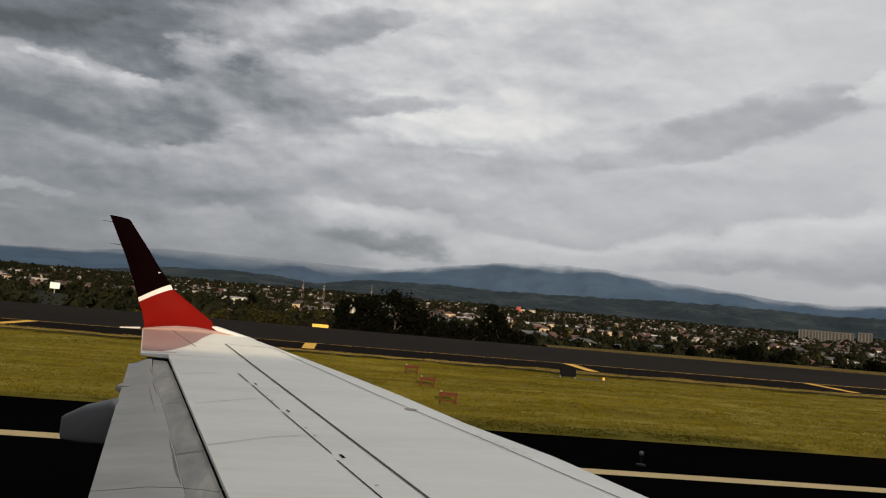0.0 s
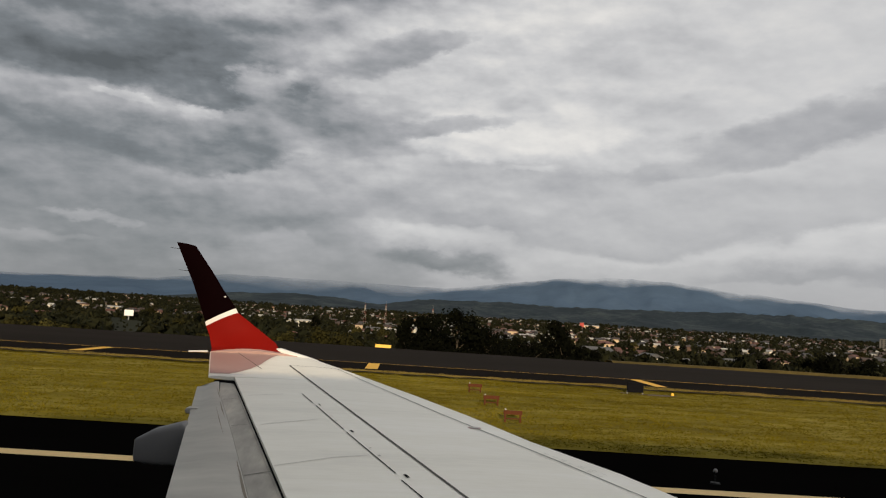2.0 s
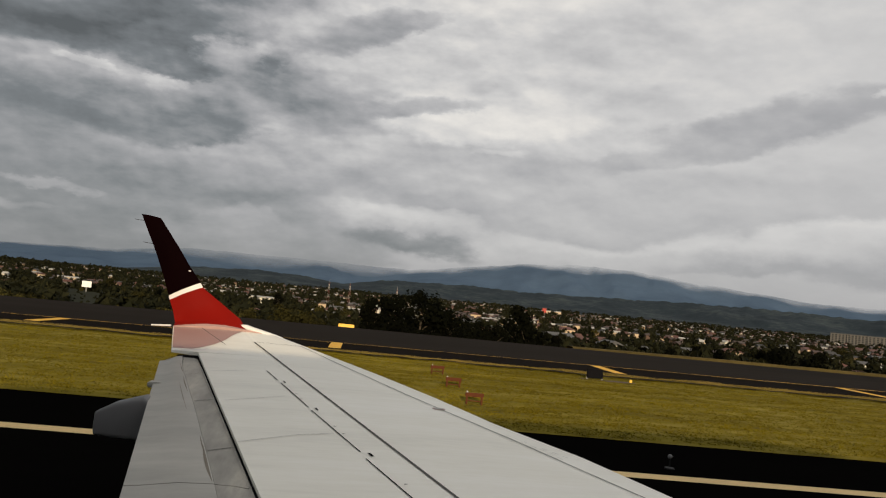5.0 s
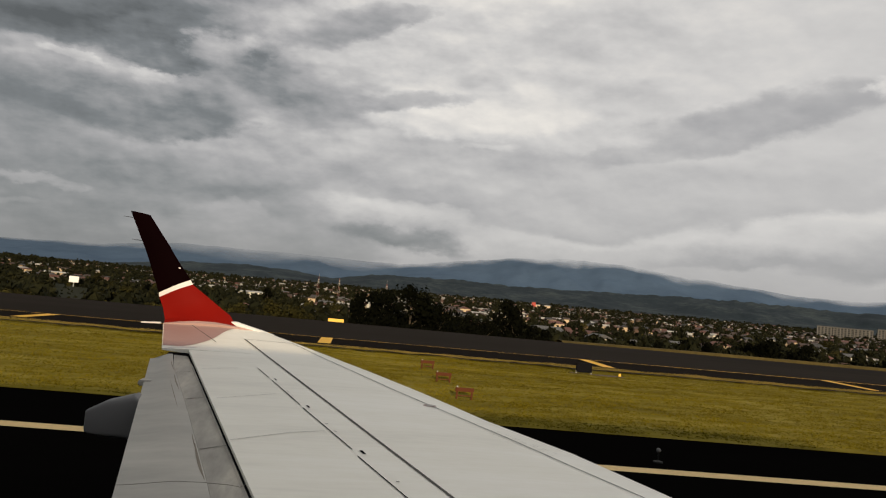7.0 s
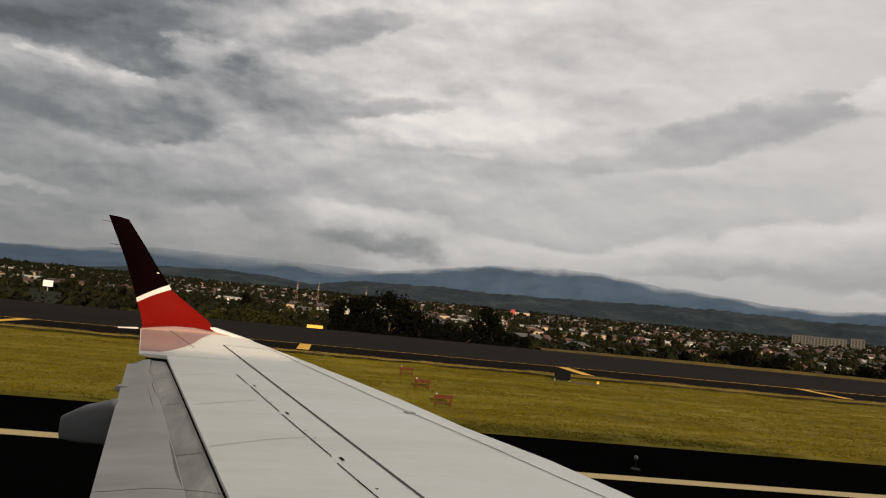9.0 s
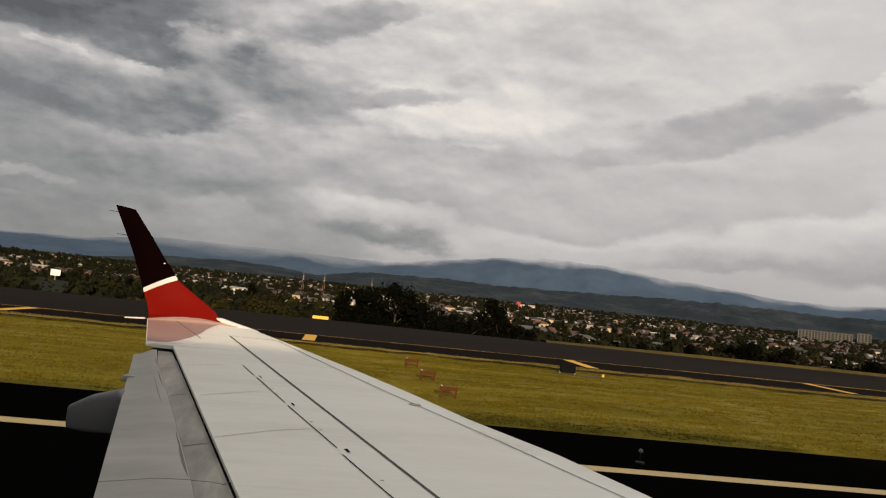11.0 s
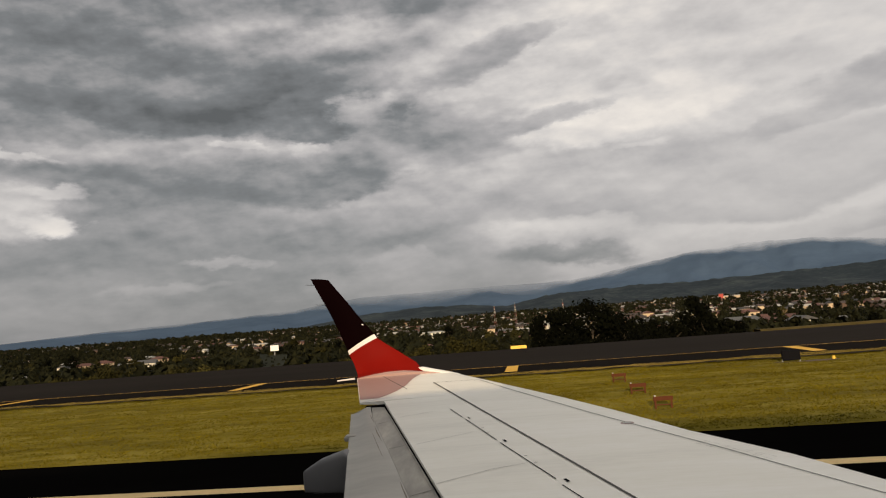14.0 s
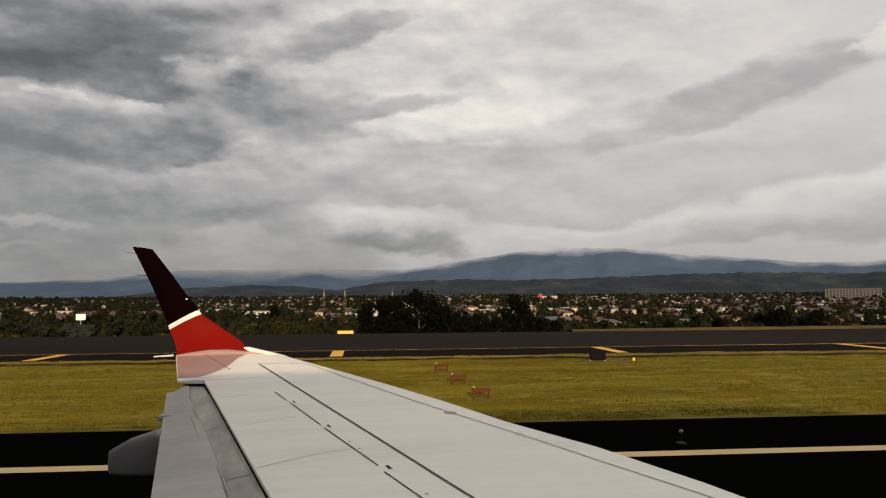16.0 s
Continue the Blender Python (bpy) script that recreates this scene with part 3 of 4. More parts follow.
def build_wing():
    ys = [0.5, 2.0, 3.5, 4.9, 5.4, 6.4, 7.36, 7.83, 8.4, 9.3, 9.8]
    bm = bmesh.new()
    loft(bm, [sect(y, lerp_table(HINGE, y), lerp_table(LEAD, y), 0.42 - 0.026 * y) for y in ys])
    wing = smooth_by_angle(wing_part("wing", bm, M_WING))
    # outer end, down to the trailing edge
    ys = [9.8, 10.3, 11.0, 11.3, 11.55, 11.75]
    bm = bmesh.new()
    loft(bm, [sect(y, lerp_table(TRAIL, y), lerp_table(LEAD, y), 0.16, 0.16, 0.092) for y in ys])
    tip = smooth_by_angle(wing_part("wing_tip", bm, M_WING))

    # pale pink field on the tip: red light bounced off the winglet, as colour
    def on_skin(x, y, lift=0.004):
        b, f = lerp_table(TRAIL if y >= 9.8 else HINGE, y), lerp_table(LEAD, y)
        s = max(0.0, min(1.0, (x - b) / (f - b)))
        z = wing_z(y) + (0.018 * math.sin(math.pi * s) if f - x > 0.16 else 0.004)
        return (x, y, z + lift)

    def patch(name, mat, left, right, y0, y1, rows=12, cols=5, lift=0.004, parent=tip, label=""):
        bm = bmesh.new()
        grid = []
        for i in range(rows + 1):
            y = y0 + (y1 - y0) * i / rows
            l, r = lerp_table(left, y), lerp_table(right, y)
            grid.append([bm.verts.new(on_skin(l + (r - l) * j / cols, y, lift)) for j in range(cols + 1)])
        for a, b in zip(grid, grid[1:]):
            for j in range(cols):
                bm.faces.new((a[j], a[j + 1], b[j + 1], b[j]))
        return wing_part(name, bm, mat, parent, label, True)

    patch("red_bounce_field", M_PINK, [(y, x + 0.01) for y, x in TRAIL], ((9.9, -1.86), (10.1, -1.72), (10.4, -1.60), (10.8, -1.52), (11.2, -1.50), (11.5, -1.46), (11.75, -1.40)), 9.98, 11.74,
          label="pale pink field, red light from the winglet put into the colour")

    # winglet: trailing and leading points, from the root up
    secs = (((-2.45, 11.75, -0.832), (-0.78, 11.75, -0.90)), ((-2.45, 11.80, -0.822), (-1.36, 11.80, -0.80)), ((-2.48, 11.98, -0.78), (-1.50, 11.95, -0.635)),
            ((-2.545, 12.05, -0.60), (-1.85, 12.02, -0.40)), ((-2.63, 12.12, -0.445), (-2.14, 12.08, -0.205)), ((-2.655, 12.14, -0.38), (-2.185, 12.10, -0.135)),
            ((-2.80, 12.22, -0.06), (-2.41, 12.19, 0.13)), ((-2.95, 12.30, 0.25), (-2.63, 12.27, 0.42)), ((-3.13, 12.39, 0.57), (-2.84, 12.37, 0.67)), ((-3.31, 12.49, 0.890), (-2.99, 12.46, 0.845)))

    def blade(k, wide=1.0):
        t, l = Vector(secs[k][0]), Vector(secs[k][1])
        up = Vector(secs[min(k + 1, len(secs) - 1)][0]) - Vector(secs[max(k - 1, 0)][0])
        out = (l - t).cross(up)
        if out.y > 0:
            out = -out
        out.normalize()
        th = (l - t).length * 0.05 * wide + 0.012
        near = [(0.0, 0.1), (0.2, 0.6), (0.45, 1.0), (0.7, 0.95), (0.88, 0.6), (0.97, 0.25)]
        ring = [t + (l - t) * f + out * th * h for f, h in near] + [l] + [t + (l - t) * f - out * th * h for f, h in reversed(near)]
        return [tuple(p) for p in ring]

    def span(a, b, mat, name, parent=None, label="", wide=1.0):
        bm = bmesh.new()
        loft(bm, [blade(k, wide) for k in range(a, b + 1)])
        return smooth_by_angle(wing_part(name, bm, mat, parent, label), 50)

    span(0, 1, M_PINK, "winglet_root", None, "pale pink root of the winglet")
    winglet = span(1, 4, M_RED, "winglet", None, "red lower winglet")
    span(4, 5, M_WHITE, "stripe", winglet, "white band", 1.04)
    span(5, 9, M_DARK, "winglet_top", winglet, "dark maroon upper winglet")
    for zf, ln in ((0.78, 0.16), (0.42, 0.15), (-0.12, 0.12)):
        k = (zf + 0.38) / 1.24
        bx = -2.66 - 0.62 * k
        bm = rod(bmesh.new(), (bx + 0.02, 12.13 + 0.35 * k, zf), (bx - ln, 12.14 + 0.35 * k, zf + 0.012), 0.005, 0.003, 6)
        wing_part("static_wick", bm, M_BLACK, winglet)
    for sx, sy, sz, r in ((-2.385, 12.155, 0.035, 0.020), (-2.58, 12.235, 0.25, 0.012)):
        bm = bmesh.new()
        bmesh.ops.create_icosphere(bm, subdivisions=1, radius=r, matrix=Matrix.Translation((sx, sy, sz)) @ Matrix.Diagonal((1.3, 0.6, 0.7, 1)))
        wing_part("scuff", bm, M_WHITE, winglet, "white scuff mark")
    bm = rod(bmesh.new(), (-2.46, 11.62, -0.81), (-2.76, 11.70, -0.83), 0.015, 0.010, 8)
    wing_part("static_wick_holder", bm, M_WHITE, tip)
    bm = bmesh.new()
    path = ((-1.50, 11.88, -0.74, 0.03), (-1.38, 11.87, -0.76, 0.06), (-1.15, 11.82, -0.83, 0.08), (-0.95, 11.77, -0.88, 0.085), (-0.80, 11.72, -0.91, 0.075), (-0.70, 11.68, -0.935, 0.03))
    loft(bm, [[(x, y + r * math.cos(a), z + r * 0.8 * math.sin(a)) for a in [2 * math.pi * k / 12 for k in range(12)]] for x, y, z, r in path])
    wing_part("wing_tip_lamp", bm, M_LEAD, tip, "pale lamp fairing", True)

    # joints and small covers on the upper skin
    def strip(name, a, b, w, mat, parent=wing, n=14, lift=0.005):
        bm = bmesh.new()
        d = Vector((b[0] - a[0], b[1] - a[1])).normalized()
        px, py = -d.y * w / 2, d.x * w / 2
        prev = None
        for i in range(n + 1):
            x, y = a[0] + (b[0] - a[0]) * i / n, a[1] + (b[1] - a[1]) * i / n
            pair = [bm.verts.new(on_skin(x + s * px, y + s * py, lift)) for s in (-1, 1)]
            if prev:
                bm.faces.new((prev[0], pair[0], pair[1], prev[1]))
            prev = pair
        bmesh.ops.recalc_face_normals(bm, faces=bm.faces)
        return wing_part(name, bm, mat, parent)

    strip("slat_joint", (-1.12, 10.83), (0.93, 5.24), 0.024, M_JOINT)
    strip("slat_joint", (0.93, 5.24), (2.45, 1.1), 0.024, M_JOINT)
    thin = ((-1.12, 10.83), (-0.45, 10.86), (0.03, 9.87), (0.85, 8.27), (1.75, 6.68), (2.16, 5.9), (2.60, 5.1), (4.4, 1.2))
    for a, b in zip(thin, thin[1:]):
        strip("panel_joint", a, b, 0.011, M_JOINT, n=8)
    for a, b in (((-0.733, 8.909), (-0.565, 8.45)), ((-0.52, 8.33), (-0.165, 7.34)), ((-0.13, 7.23), (0.32, 6.02)), ((0.36, 5.86), (0.72, 4.9)), ((0.75, 4.8), (1.2, 3.6))):
        strip("skin_joint", a, b, 0.011, M_SEAM, n=4)
    for x, y, w in ((-0.485, 8.37, 0.022), (-0.085, 7.28, 0.03), (0.40, 5.96, 0.036), (0.80, 4.84, 0.036)):
        strip("fastener_cover", (x - 0.012, y + 0.045), (x + 0.016, y - 0.035), w * 0.7, M_SEAM, n=1)
    for x, y in ((-0.33, 7.86), (-0.27, 7.66), (0.09, 6.72), (0.17, 6.5), (0.62, 5.33)):
        strip("fastener_cover", (x, y), (x + 0.025, y + 0.004), 0.012, M_JOINT, n=1)
    for (a, b) in (((-0.65, 6.12), (-0.20, 6.40)), ((-0.20, 6.40), (0.10, 6.50)), ((-0.97, 7.42), (-0.42, 7.72)), ((-1.33, 8.72), (-0.95, 8.86)), ((-0.18, 4.6), (0.5, 4.95))):
        strip("chord_joint", a, b, 0.009, M_FAINT, n=4)
    strip("tip_joint", (-1.46, 10.45), (-2.02, 11.74), 0.013, M_JOINT, tip)
    strip("tip_edge", (-1.98, 9.83), (-1.62, 9.98), 0.05, M_LEAD, tip, 4, 0.003)
    for k in range(4):
        for i in range(7):
            f0 = i / 7 + 0.012 * k
            a = (1.70 + 0.44 * f0 - 0.035 * k, 6.88 - 0.64 * f0 - 0.02 * k)
            if (i * 3 + k) % 5 != 4:
                strip("placard_bar", a, (a[0] + 0.04, a[1] - 0.058), 0.005, M_FAINT, n=1)
    bm = bmesh.new()
    bmesh.ops.create_circle(bm, cap_ends=True, segments=20, radius=1.0, matrix=Matrix.Translation(on_skin(1.16, 7.70, 0.004)) @ Matrix.Rotation(math.atan(0.0862), 4, "X") @ Matrix.Diagonal((0.07, 0.055, 1, 1)))
    wing_part("filler_cap", bm, material("brown_grey_cap", (0.36, 0.27, 0.24), 0.6, var=0.3, scale=20), wing, "dull brown round cap")
    bm = bmesh.new()
    bmesh.ops.create_circle(bm, cap_ends=True, segments=16, radius=1.0, matrix=Matrix.Translation(on_skin(1.16, 7.70, 0.007)) @ Matrix.Rotation(math.atan(0.0862), 4, "X") @ Matrix.Diagonal((0.045, 0.032, 1, 1)))
    wing_part("filler_cap_centre", bm, M_FAINT, wing)

    # trailing surface behind the rear joint, a little lower than the fixed skin
    COVE = ((0.6, 0.50), (5.28, -0.68), (7.1, -1.17), (9.55, -1.86))

    def flap(y0, y1, name, skew=0.0):
        bm = bmesh.new()
        rings = []
        n = 8
        for i in range(n + 1):
            y = y0 + (y1 - y0) * i / n
            z = wing_z(y) - 0.03
            f, b, c = lerp_table(HINGE, y) - 0.03, lerp_table(TRAIL, y), lerp_table(COVE, y)
            k = skew if i == n else 0.0
            rings.append([(c, y + k * 0.6, z - 0.004 + 0.05 * k), (c - 0.05, y + k * 0.55, z - 0.004 + 0.05 * k), (c + (b - c) * 0.4, y + k * 0.4, z - 0.008), (b + 0.1, y, z - 0.042), (b, y, z - 0.052), (b, y, z - 0.064), (c + (b - c) * 0.4, y + k * 0.4, z - 0.12), (c, y + k * 0.6, z - 0.14)])
        loft(bm, rings)
        ob = smooth_by_angle(wing_part(name, bm, M_WING2), 20)
        # sunken strip between the moving surface and the fixed skin
        bm = bmesh.new()
        rings = []
        for i in range(n + 1):
            y = y0 + (y1 - y0) * i / n
            z = wing_z(y) - 0.03
            f, c = lerp_table(HINGE, y) + 0.04, lerp_table(COVE, y)
            if i == n:
                y += skew * 0.8
            rings.append([(c + 0.003, y, z - 0.007), (c + (f - c) * 0.45, y, z - 0.010), (c + (f - c) * 0.75, y, z - 0.022), (f - 0.06, y, z - 0.014), (f, y, z - 0.022), (f, y, z - 0.13), (c + 0.003, y, z - 0.13)])
        loft(bm, rings)
        smooth_by_angle(wing_part("cove_strip", bm, M_COVE, ob, "dirty grey sunken strip"), 30)
        return ob

    def gap_strip(y0, y1, parent):
        # black strip along the rear edge of the fixed skin, for the gap's shade
        bm = bmesh.new()
        prev = None
        for i in range(13):
            y = y0 + (y1 - y0) * i / 12
            h, z = lerp_table(HINGE, y), wing_z(y)
            w = 0.013 - 0.0004 * y
            ring = [bm.verts.new(p) for p in ((h + 0.005, y, z - 0.030), (h - w * 0.6, y, z - 0.030), (h - w, y, z - 0.045), (h - w, y, z - 0.09), (h + 0.005, y, z - 0.09))]
            if prev:
                for k in range(5):
                    bm.faces.new((prev[k], ring[k], ring[(k + 1) % 5], prev[(k + 1) % 5]))
            prev = ring
        bmesh.ops.recalc_face_normals(bm, faces=bm.faces)
        wing_part("hinge_gap_shade", bm, M_SEAM, parent, "black strip standing in for the shaded hinge gap")

    gap_strip(5.262, 9.7, wing)
    gap_strip(0.7, 5.25, wing)
    ail = flap(5.262, 9.5, "aileron", 0.25)
    flap(0.6, 5.25, "flap")
    for y, d in ((5.95, 0.20), (7.45, 0.16), (8.6, 0.13)):
        x = lerp_table(COVE, y)
        bm = bmesh.new()
        vs = [bm.verts.new((x + dx, y + dx * 0.9 + dy, wing_z(y + dx * 0.9) - 0.032 - 0.05 * dx)) for dx, dy in ((0.01, 0), (d, 0), (d, 0.014), (0.01, 0.014))]
        bm.faces.new(vs)
        wing_part("cove_joint", bm, M_JOINT, ail)
    # grime that has run along the edge of the strip
    for y0, y1, w, off in ((5.3, 6.1, 0.022, 0.0), (5.9, 6.35, 0.012, -0.004), (7.15, 8.2, 0.007, -0.07), (7.8, 8.5, 0.012, -0.01), (8.7, 9.2, 0.008, 0.0)):
        bm = bmesh.new()
        prev = None
        for i in range(9):
            y = y0 + (y1 - y0) * i / 8
            x = lerp_table(COVE, y) - 0.02 + off
            ww = w * math.sin(math.pi * (i + 0.4) / 8.8) * (1 + 0.4 * noise.noise((y * 3, w, 0)))
            zz = wing_z(y) - 0.0325
            pair = [bm.verts.new((x + 0.010, y, zz)), bm.verts.new((x + 0.010 - ww, y, zz))]
            if prev:
                bm.faces.new((prev[0], pair[0], pair[1], prev[1]))
            prev = pair
        wing_part("grime_streak", bm, M_STAIN, ail, "brown grime streak")
    # near-black block fills the gap at the aileron's end in place of its shade
    bm = box(bmesh.new(), -1.93, -1.66, 9.70, 9.792, wing_z(9.7) - 0.14, wing_z(9.7) - 0.03, 0.01)
    wing_part("aileron_gap_shade", bm, M_SEAM)
    bm = box(bmesh.new(), -1.90, -1.76, 8.25, 8.42, wing_z(8.3) - 0.13, wing_z(8.3) - 0.07, 0.012)
    wing_part("hinge_bracket", bm, M_WING2, ail)
    # faired actuator under the wing
    for y0, s in ((7.62, 1.0), (3.4, 1.25)):
        bm = bmesh.new()
        dx = lerp_table(TRAIL, y0) + 1.714
        rings = []
        for x, zt, zb, w in ((-2.18, -1.43, -1.61, 0.06), (-2.165, -1.415, -1.64, 0.085), (-2.0, -1.32, -1.66, 0.11), (-1.74, -1.24, -1.67, 0.125), (-1.66, -1.30, -1.67, 0.125), (-1.2, -1.33, -1.66, 0.14), (-0.4, -1.34, -1.60, 0.13), (0.3, -1.34, -1.45, 0.06)):
            o = wing_z(y0) - wing_z(7.62)
            zt, zb = zt + o, zb + o
            m = (zt + zb) / 2
            h = (zt - zb) / 2
            rings.append([(x + dx, y0 + w * math.copysign(abs(math.cos(a)) ** 0.3, math.cos(a)), m + h * math.copysign(abs(math.sin(a)) ** 0.3, math.sin(a))) for a in [2 * math.pi * k / 20 for k in range(20)]])
        loft(bm, rings)
        smooth_by_angle(wing_part("flap_fairing", bm, M_FAIR, None, "fairing under the wing, its grey darkened for the shade there"), 40)


build_wing()

FUSE_Y, FUSE_Z = -0.86, -0.12


def build_fuselage():
    bm = bmesh.new()
    n = 48
    xs = [(-20, 0.05, 0.9), (-18, 0.35, 0.7), (-15, 0.8, 0.45), (-11, 1.25, 0.15), (-8, 1.5, 0.03), (-6, 1.56, 0.0), (-0.92, 1.56, 0.0), (1.10, 1.56, 0.0), (6, 1.56, 0.0), (11, 1.56, 0.0), (13, 1.35, -0.08), (15, 0.95, -0.22), (16.3, 0.45, -0.35), (16.7, 0.08, -0.42)]
    rings = []
    for x, r, dz in xs:
        rings.append([bm.verts.new((x, FUSE_Y + r * math.cos(2 * math.pi * k / n), FUSE_Z + dz + r * math.sin(2 * math.pi * k / n))) for k in range(n)])
    for i, (a, b) in enumerate(zip(rings, rings[1:])):
        for k in range(n):
            # leave the stretch of side wall open where the window panel sits
            if i == 6 and (k <= 8 or k >= n - 3):
                continue
            bm.faces.new((a[k], a[(k + 1) % n], b[(k + 1) % n], b[k]))
    bm.faces.new(rings[-1])
    bm.faces.new(list(reversed(rings[0])))
    bmesh.ops.recalc_face_normals(bm, faces=bm.faces)
    bmesh.ops.solidify(bm, geom=bm.faces[:], thickness=0.03)
    fus = apart("fuselage", bm, M_FUSE, None, "white rounded fuselage", True)
    # window surround: a moulded panel with a rounded opening
    k = 72

    def loop(g, y, corner=1.0):
        # corner radii: lower left is the widest
        l, r, lo, hi = -0.62 - g, 0.95 + g, -0.28 - g, 1.0 + g
        pts = []
        for (px, pz, rad, a0) in ((l, lo, 0.45 * corner + g, 180), (r, lo, 0.5 * corner + g, 270), (r, hi, 0.5 * corner + g, 0), (l, hi, 0.5 * corner + g, 90)):
            ox = px + rad if px == l else px - rad
            oz = pz + rad if pz == lo else pz - rad
            for i in range(18):
                a = radians(a0 + 90 * i / 17)
                pts.append((ox + rad * math.cos(a), y, oz + rad * math.sin(a)))
        return pts

    bm = bmesh.new()
    rings = [loop(0.0, 0.695), loop(0.0, 0.685), loop(0.01, 0.67), loop(0.05, 0.635), loop(0.06, 0.63), loop(0.075, 0.625), loop(0.16, 0.60, 0.5), loop(0.22, 0.58, 0.2), loop(0.23, 0.705, 0.2), loop(0.02, 0.705)]
    vs = [[bm.verts.new(p) for p in r] for r in rings]
    for a, b in zip(vs, vs[1:] + vs[:1]):
        for i in range(k):
            bm.faces.new((a[i], a[(i + 1) % k], b[(i + 1) % k], b[i]))
    bmesh.ops.recalc_face_normals(bm, faces=bm.faces)
    smooth_by_angle(apart("window_surround", bm, M_TRIM, fus, "grey-beige moulded plastic window surround"), 50)
    # landing gear
    for x, y in ((-1.0, 2.2), (-1.0, -3.8), (12.5, FUSE_Y)):
        bm = rod(bmesh.new(), (x, y, -3.0), (x, y, -1.5), 0.09, 0.11, 12)
        leg = apart("gear_leg", bm, M_STEEL)
        for s in (-0.22, 0.22):
            bm = rod(bmesh.new(), (x, y + s - 0.13, -2.93), (x, y + s + 0.13, -2.93), 0.47, 0.47, 28)
            apart("wheel", bm, M_BLACK, leg)


build_fuselage()

# ---- trees ----


def crown_mesh(seed, h, w, lumps, leaves, leaf, low=0.25, ragged=0.25):
    """A crown of many small leaf clumps gathered in lumps, with gaps between."""
    rng = random.Random(seed)
    verts, faces = [], []
    for _ in range(lumps):
        f = rng.uniform(low, 0.97)
        wide = math.sin(math.pi * min(1, (f - low) / (1.0 - low) * 0.82 + 0.14)) ** 0.7
        a, rr = rng.uniform(0, 2 * math.pi), w * 0.5 * wide * math.sqrt(rng.random())
        c = Vector((rr * math.cos(a), rr * math.sin(a), h * f))
        s = w * rng.uniform(0.14, 0.27)
        for _ in range(leaves):
            d = Vector((rng.gauss(0, 1), rng.gauss(0, 1), rng.gauss(0, 0.8))).normalized()
            p = c + d * s * rng.uniform(1 - ragged, 1.0 + ragged * 0.6)
            t1 = d.orthogonal().normalized()
            t1.rotate(Matrix.Rotation(rng.uniform(0, 6.3), 3, d))
            t2 = d.cross(t1)
            d2 = d * rng.uniform(-0.5, 0.5)
            q = leaf * rng.uniform(0.6, 1.4)
            i = len(verts)
            verts += [tuple(p + (t1 + d2) * q), tuple(p - t1 * q * 0.6 + t2 * q), tuple(p - t1 * q * 0.6 - t2 * q * 0.8 - d2 * q)]
            faces.append((i, i + 1, i + 2))
    me = bpy.data.meshes.new("crown")
    me.from_pydata(verts, [], faces)
    return me


def trunk_mesh(seed, h, r):
    rng = random.Random(seed)
    bm = bmesh.new()
    top = Vector((rng.uniform(-0.3, 0.3), rng.uniform(-0.3, 0.3), h * 0.6))
    rod(bm, (0, 0, -0.6), top, r, r * 0.45, 7)
    for k in range(5):
        a = k * 1.26 + rng.uniform(-0.3, 0.3)
        b = top * rng.uniform(0.55, 0.95)
        rod(bm, b, b + Vector((math.cos(a), math.sin(a), 0.9)) * h * rng.uniform(0.16, 0.26), r * 0.35, r * 0.12, 5)
    me = bpy.data.meshes.new("trunk")
    bm.to_mesh(me)
    bm.free()
    me.materials.append(M_BARK)
    return me


def tree_kind(seed, h, w, mat, label, lumps=26, leaves=46, leaf=0.42, low=0.2):
    tree = new("tree")
    tagged(tree, label, "tree", "trees below the airfield")
    share("trunk", trunk_mesh(seed, h, 0.022 * h + 0.05), tree)
    me = crown_mesh(seed + 50, h, w, lumps, leaves, leaf, low)
    me.materials.append(mat)
    share("crown", me, tree)
    return tree


OLIVE = "broad olive-green tree lit by low sun"
DARK = "tall dark green tree beyond the pavement edge"
BUSH = "low dark green bush beyond the pavement edge"
broad = [tree_kind(k, h, w, M_LEAF, OLIVE, 30, 44, 0.40) for k, (h, w) in enumerate(((7.5, 8.5), (9.0, 9.0), (6.5, 9.0), (8.5, 7.0)))]
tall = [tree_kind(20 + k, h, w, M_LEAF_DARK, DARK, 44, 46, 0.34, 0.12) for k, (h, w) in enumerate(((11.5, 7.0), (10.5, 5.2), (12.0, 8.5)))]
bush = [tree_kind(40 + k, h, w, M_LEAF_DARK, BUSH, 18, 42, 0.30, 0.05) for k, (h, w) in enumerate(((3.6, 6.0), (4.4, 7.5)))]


def polar(az, r):
    return r * math.sin(radians(az)), r * math.cos(radians(az))


placed = set()


def plant(kinds, az, r, size, rng, sink=0.0):
    x, y = polar(az, r)
    k = rng.choice(kinds)
    if abs(az + 18.2) < 1.5 and r < 640:
        size = min(size, 0.3)
    m = Matrix.Translation((x, y, valley_z(x, y) - sink)) @ Matrix.Rotation(rng.uniform(0, 6.28), 4, "Z") @ Matrix.Diagonal((size, size, size * rng.uniform(0.9, 1.12), 1))
    if k.name in placed:
        ob = copy_thing(k, m)
        ob.matrix_basis = m
    else:
        placed.add(k.name)
        k.matrix_basis = m


rng = random.Random(11)
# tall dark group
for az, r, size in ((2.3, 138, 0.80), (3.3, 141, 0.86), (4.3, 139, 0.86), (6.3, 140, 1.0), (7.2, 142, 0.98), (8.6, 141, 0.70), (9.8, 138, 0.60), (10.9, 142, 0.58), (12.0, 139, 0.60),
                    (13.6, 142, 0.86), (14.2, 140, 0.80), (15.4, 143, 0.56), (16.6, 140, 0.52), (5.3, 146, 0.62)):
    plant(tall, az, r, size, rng)
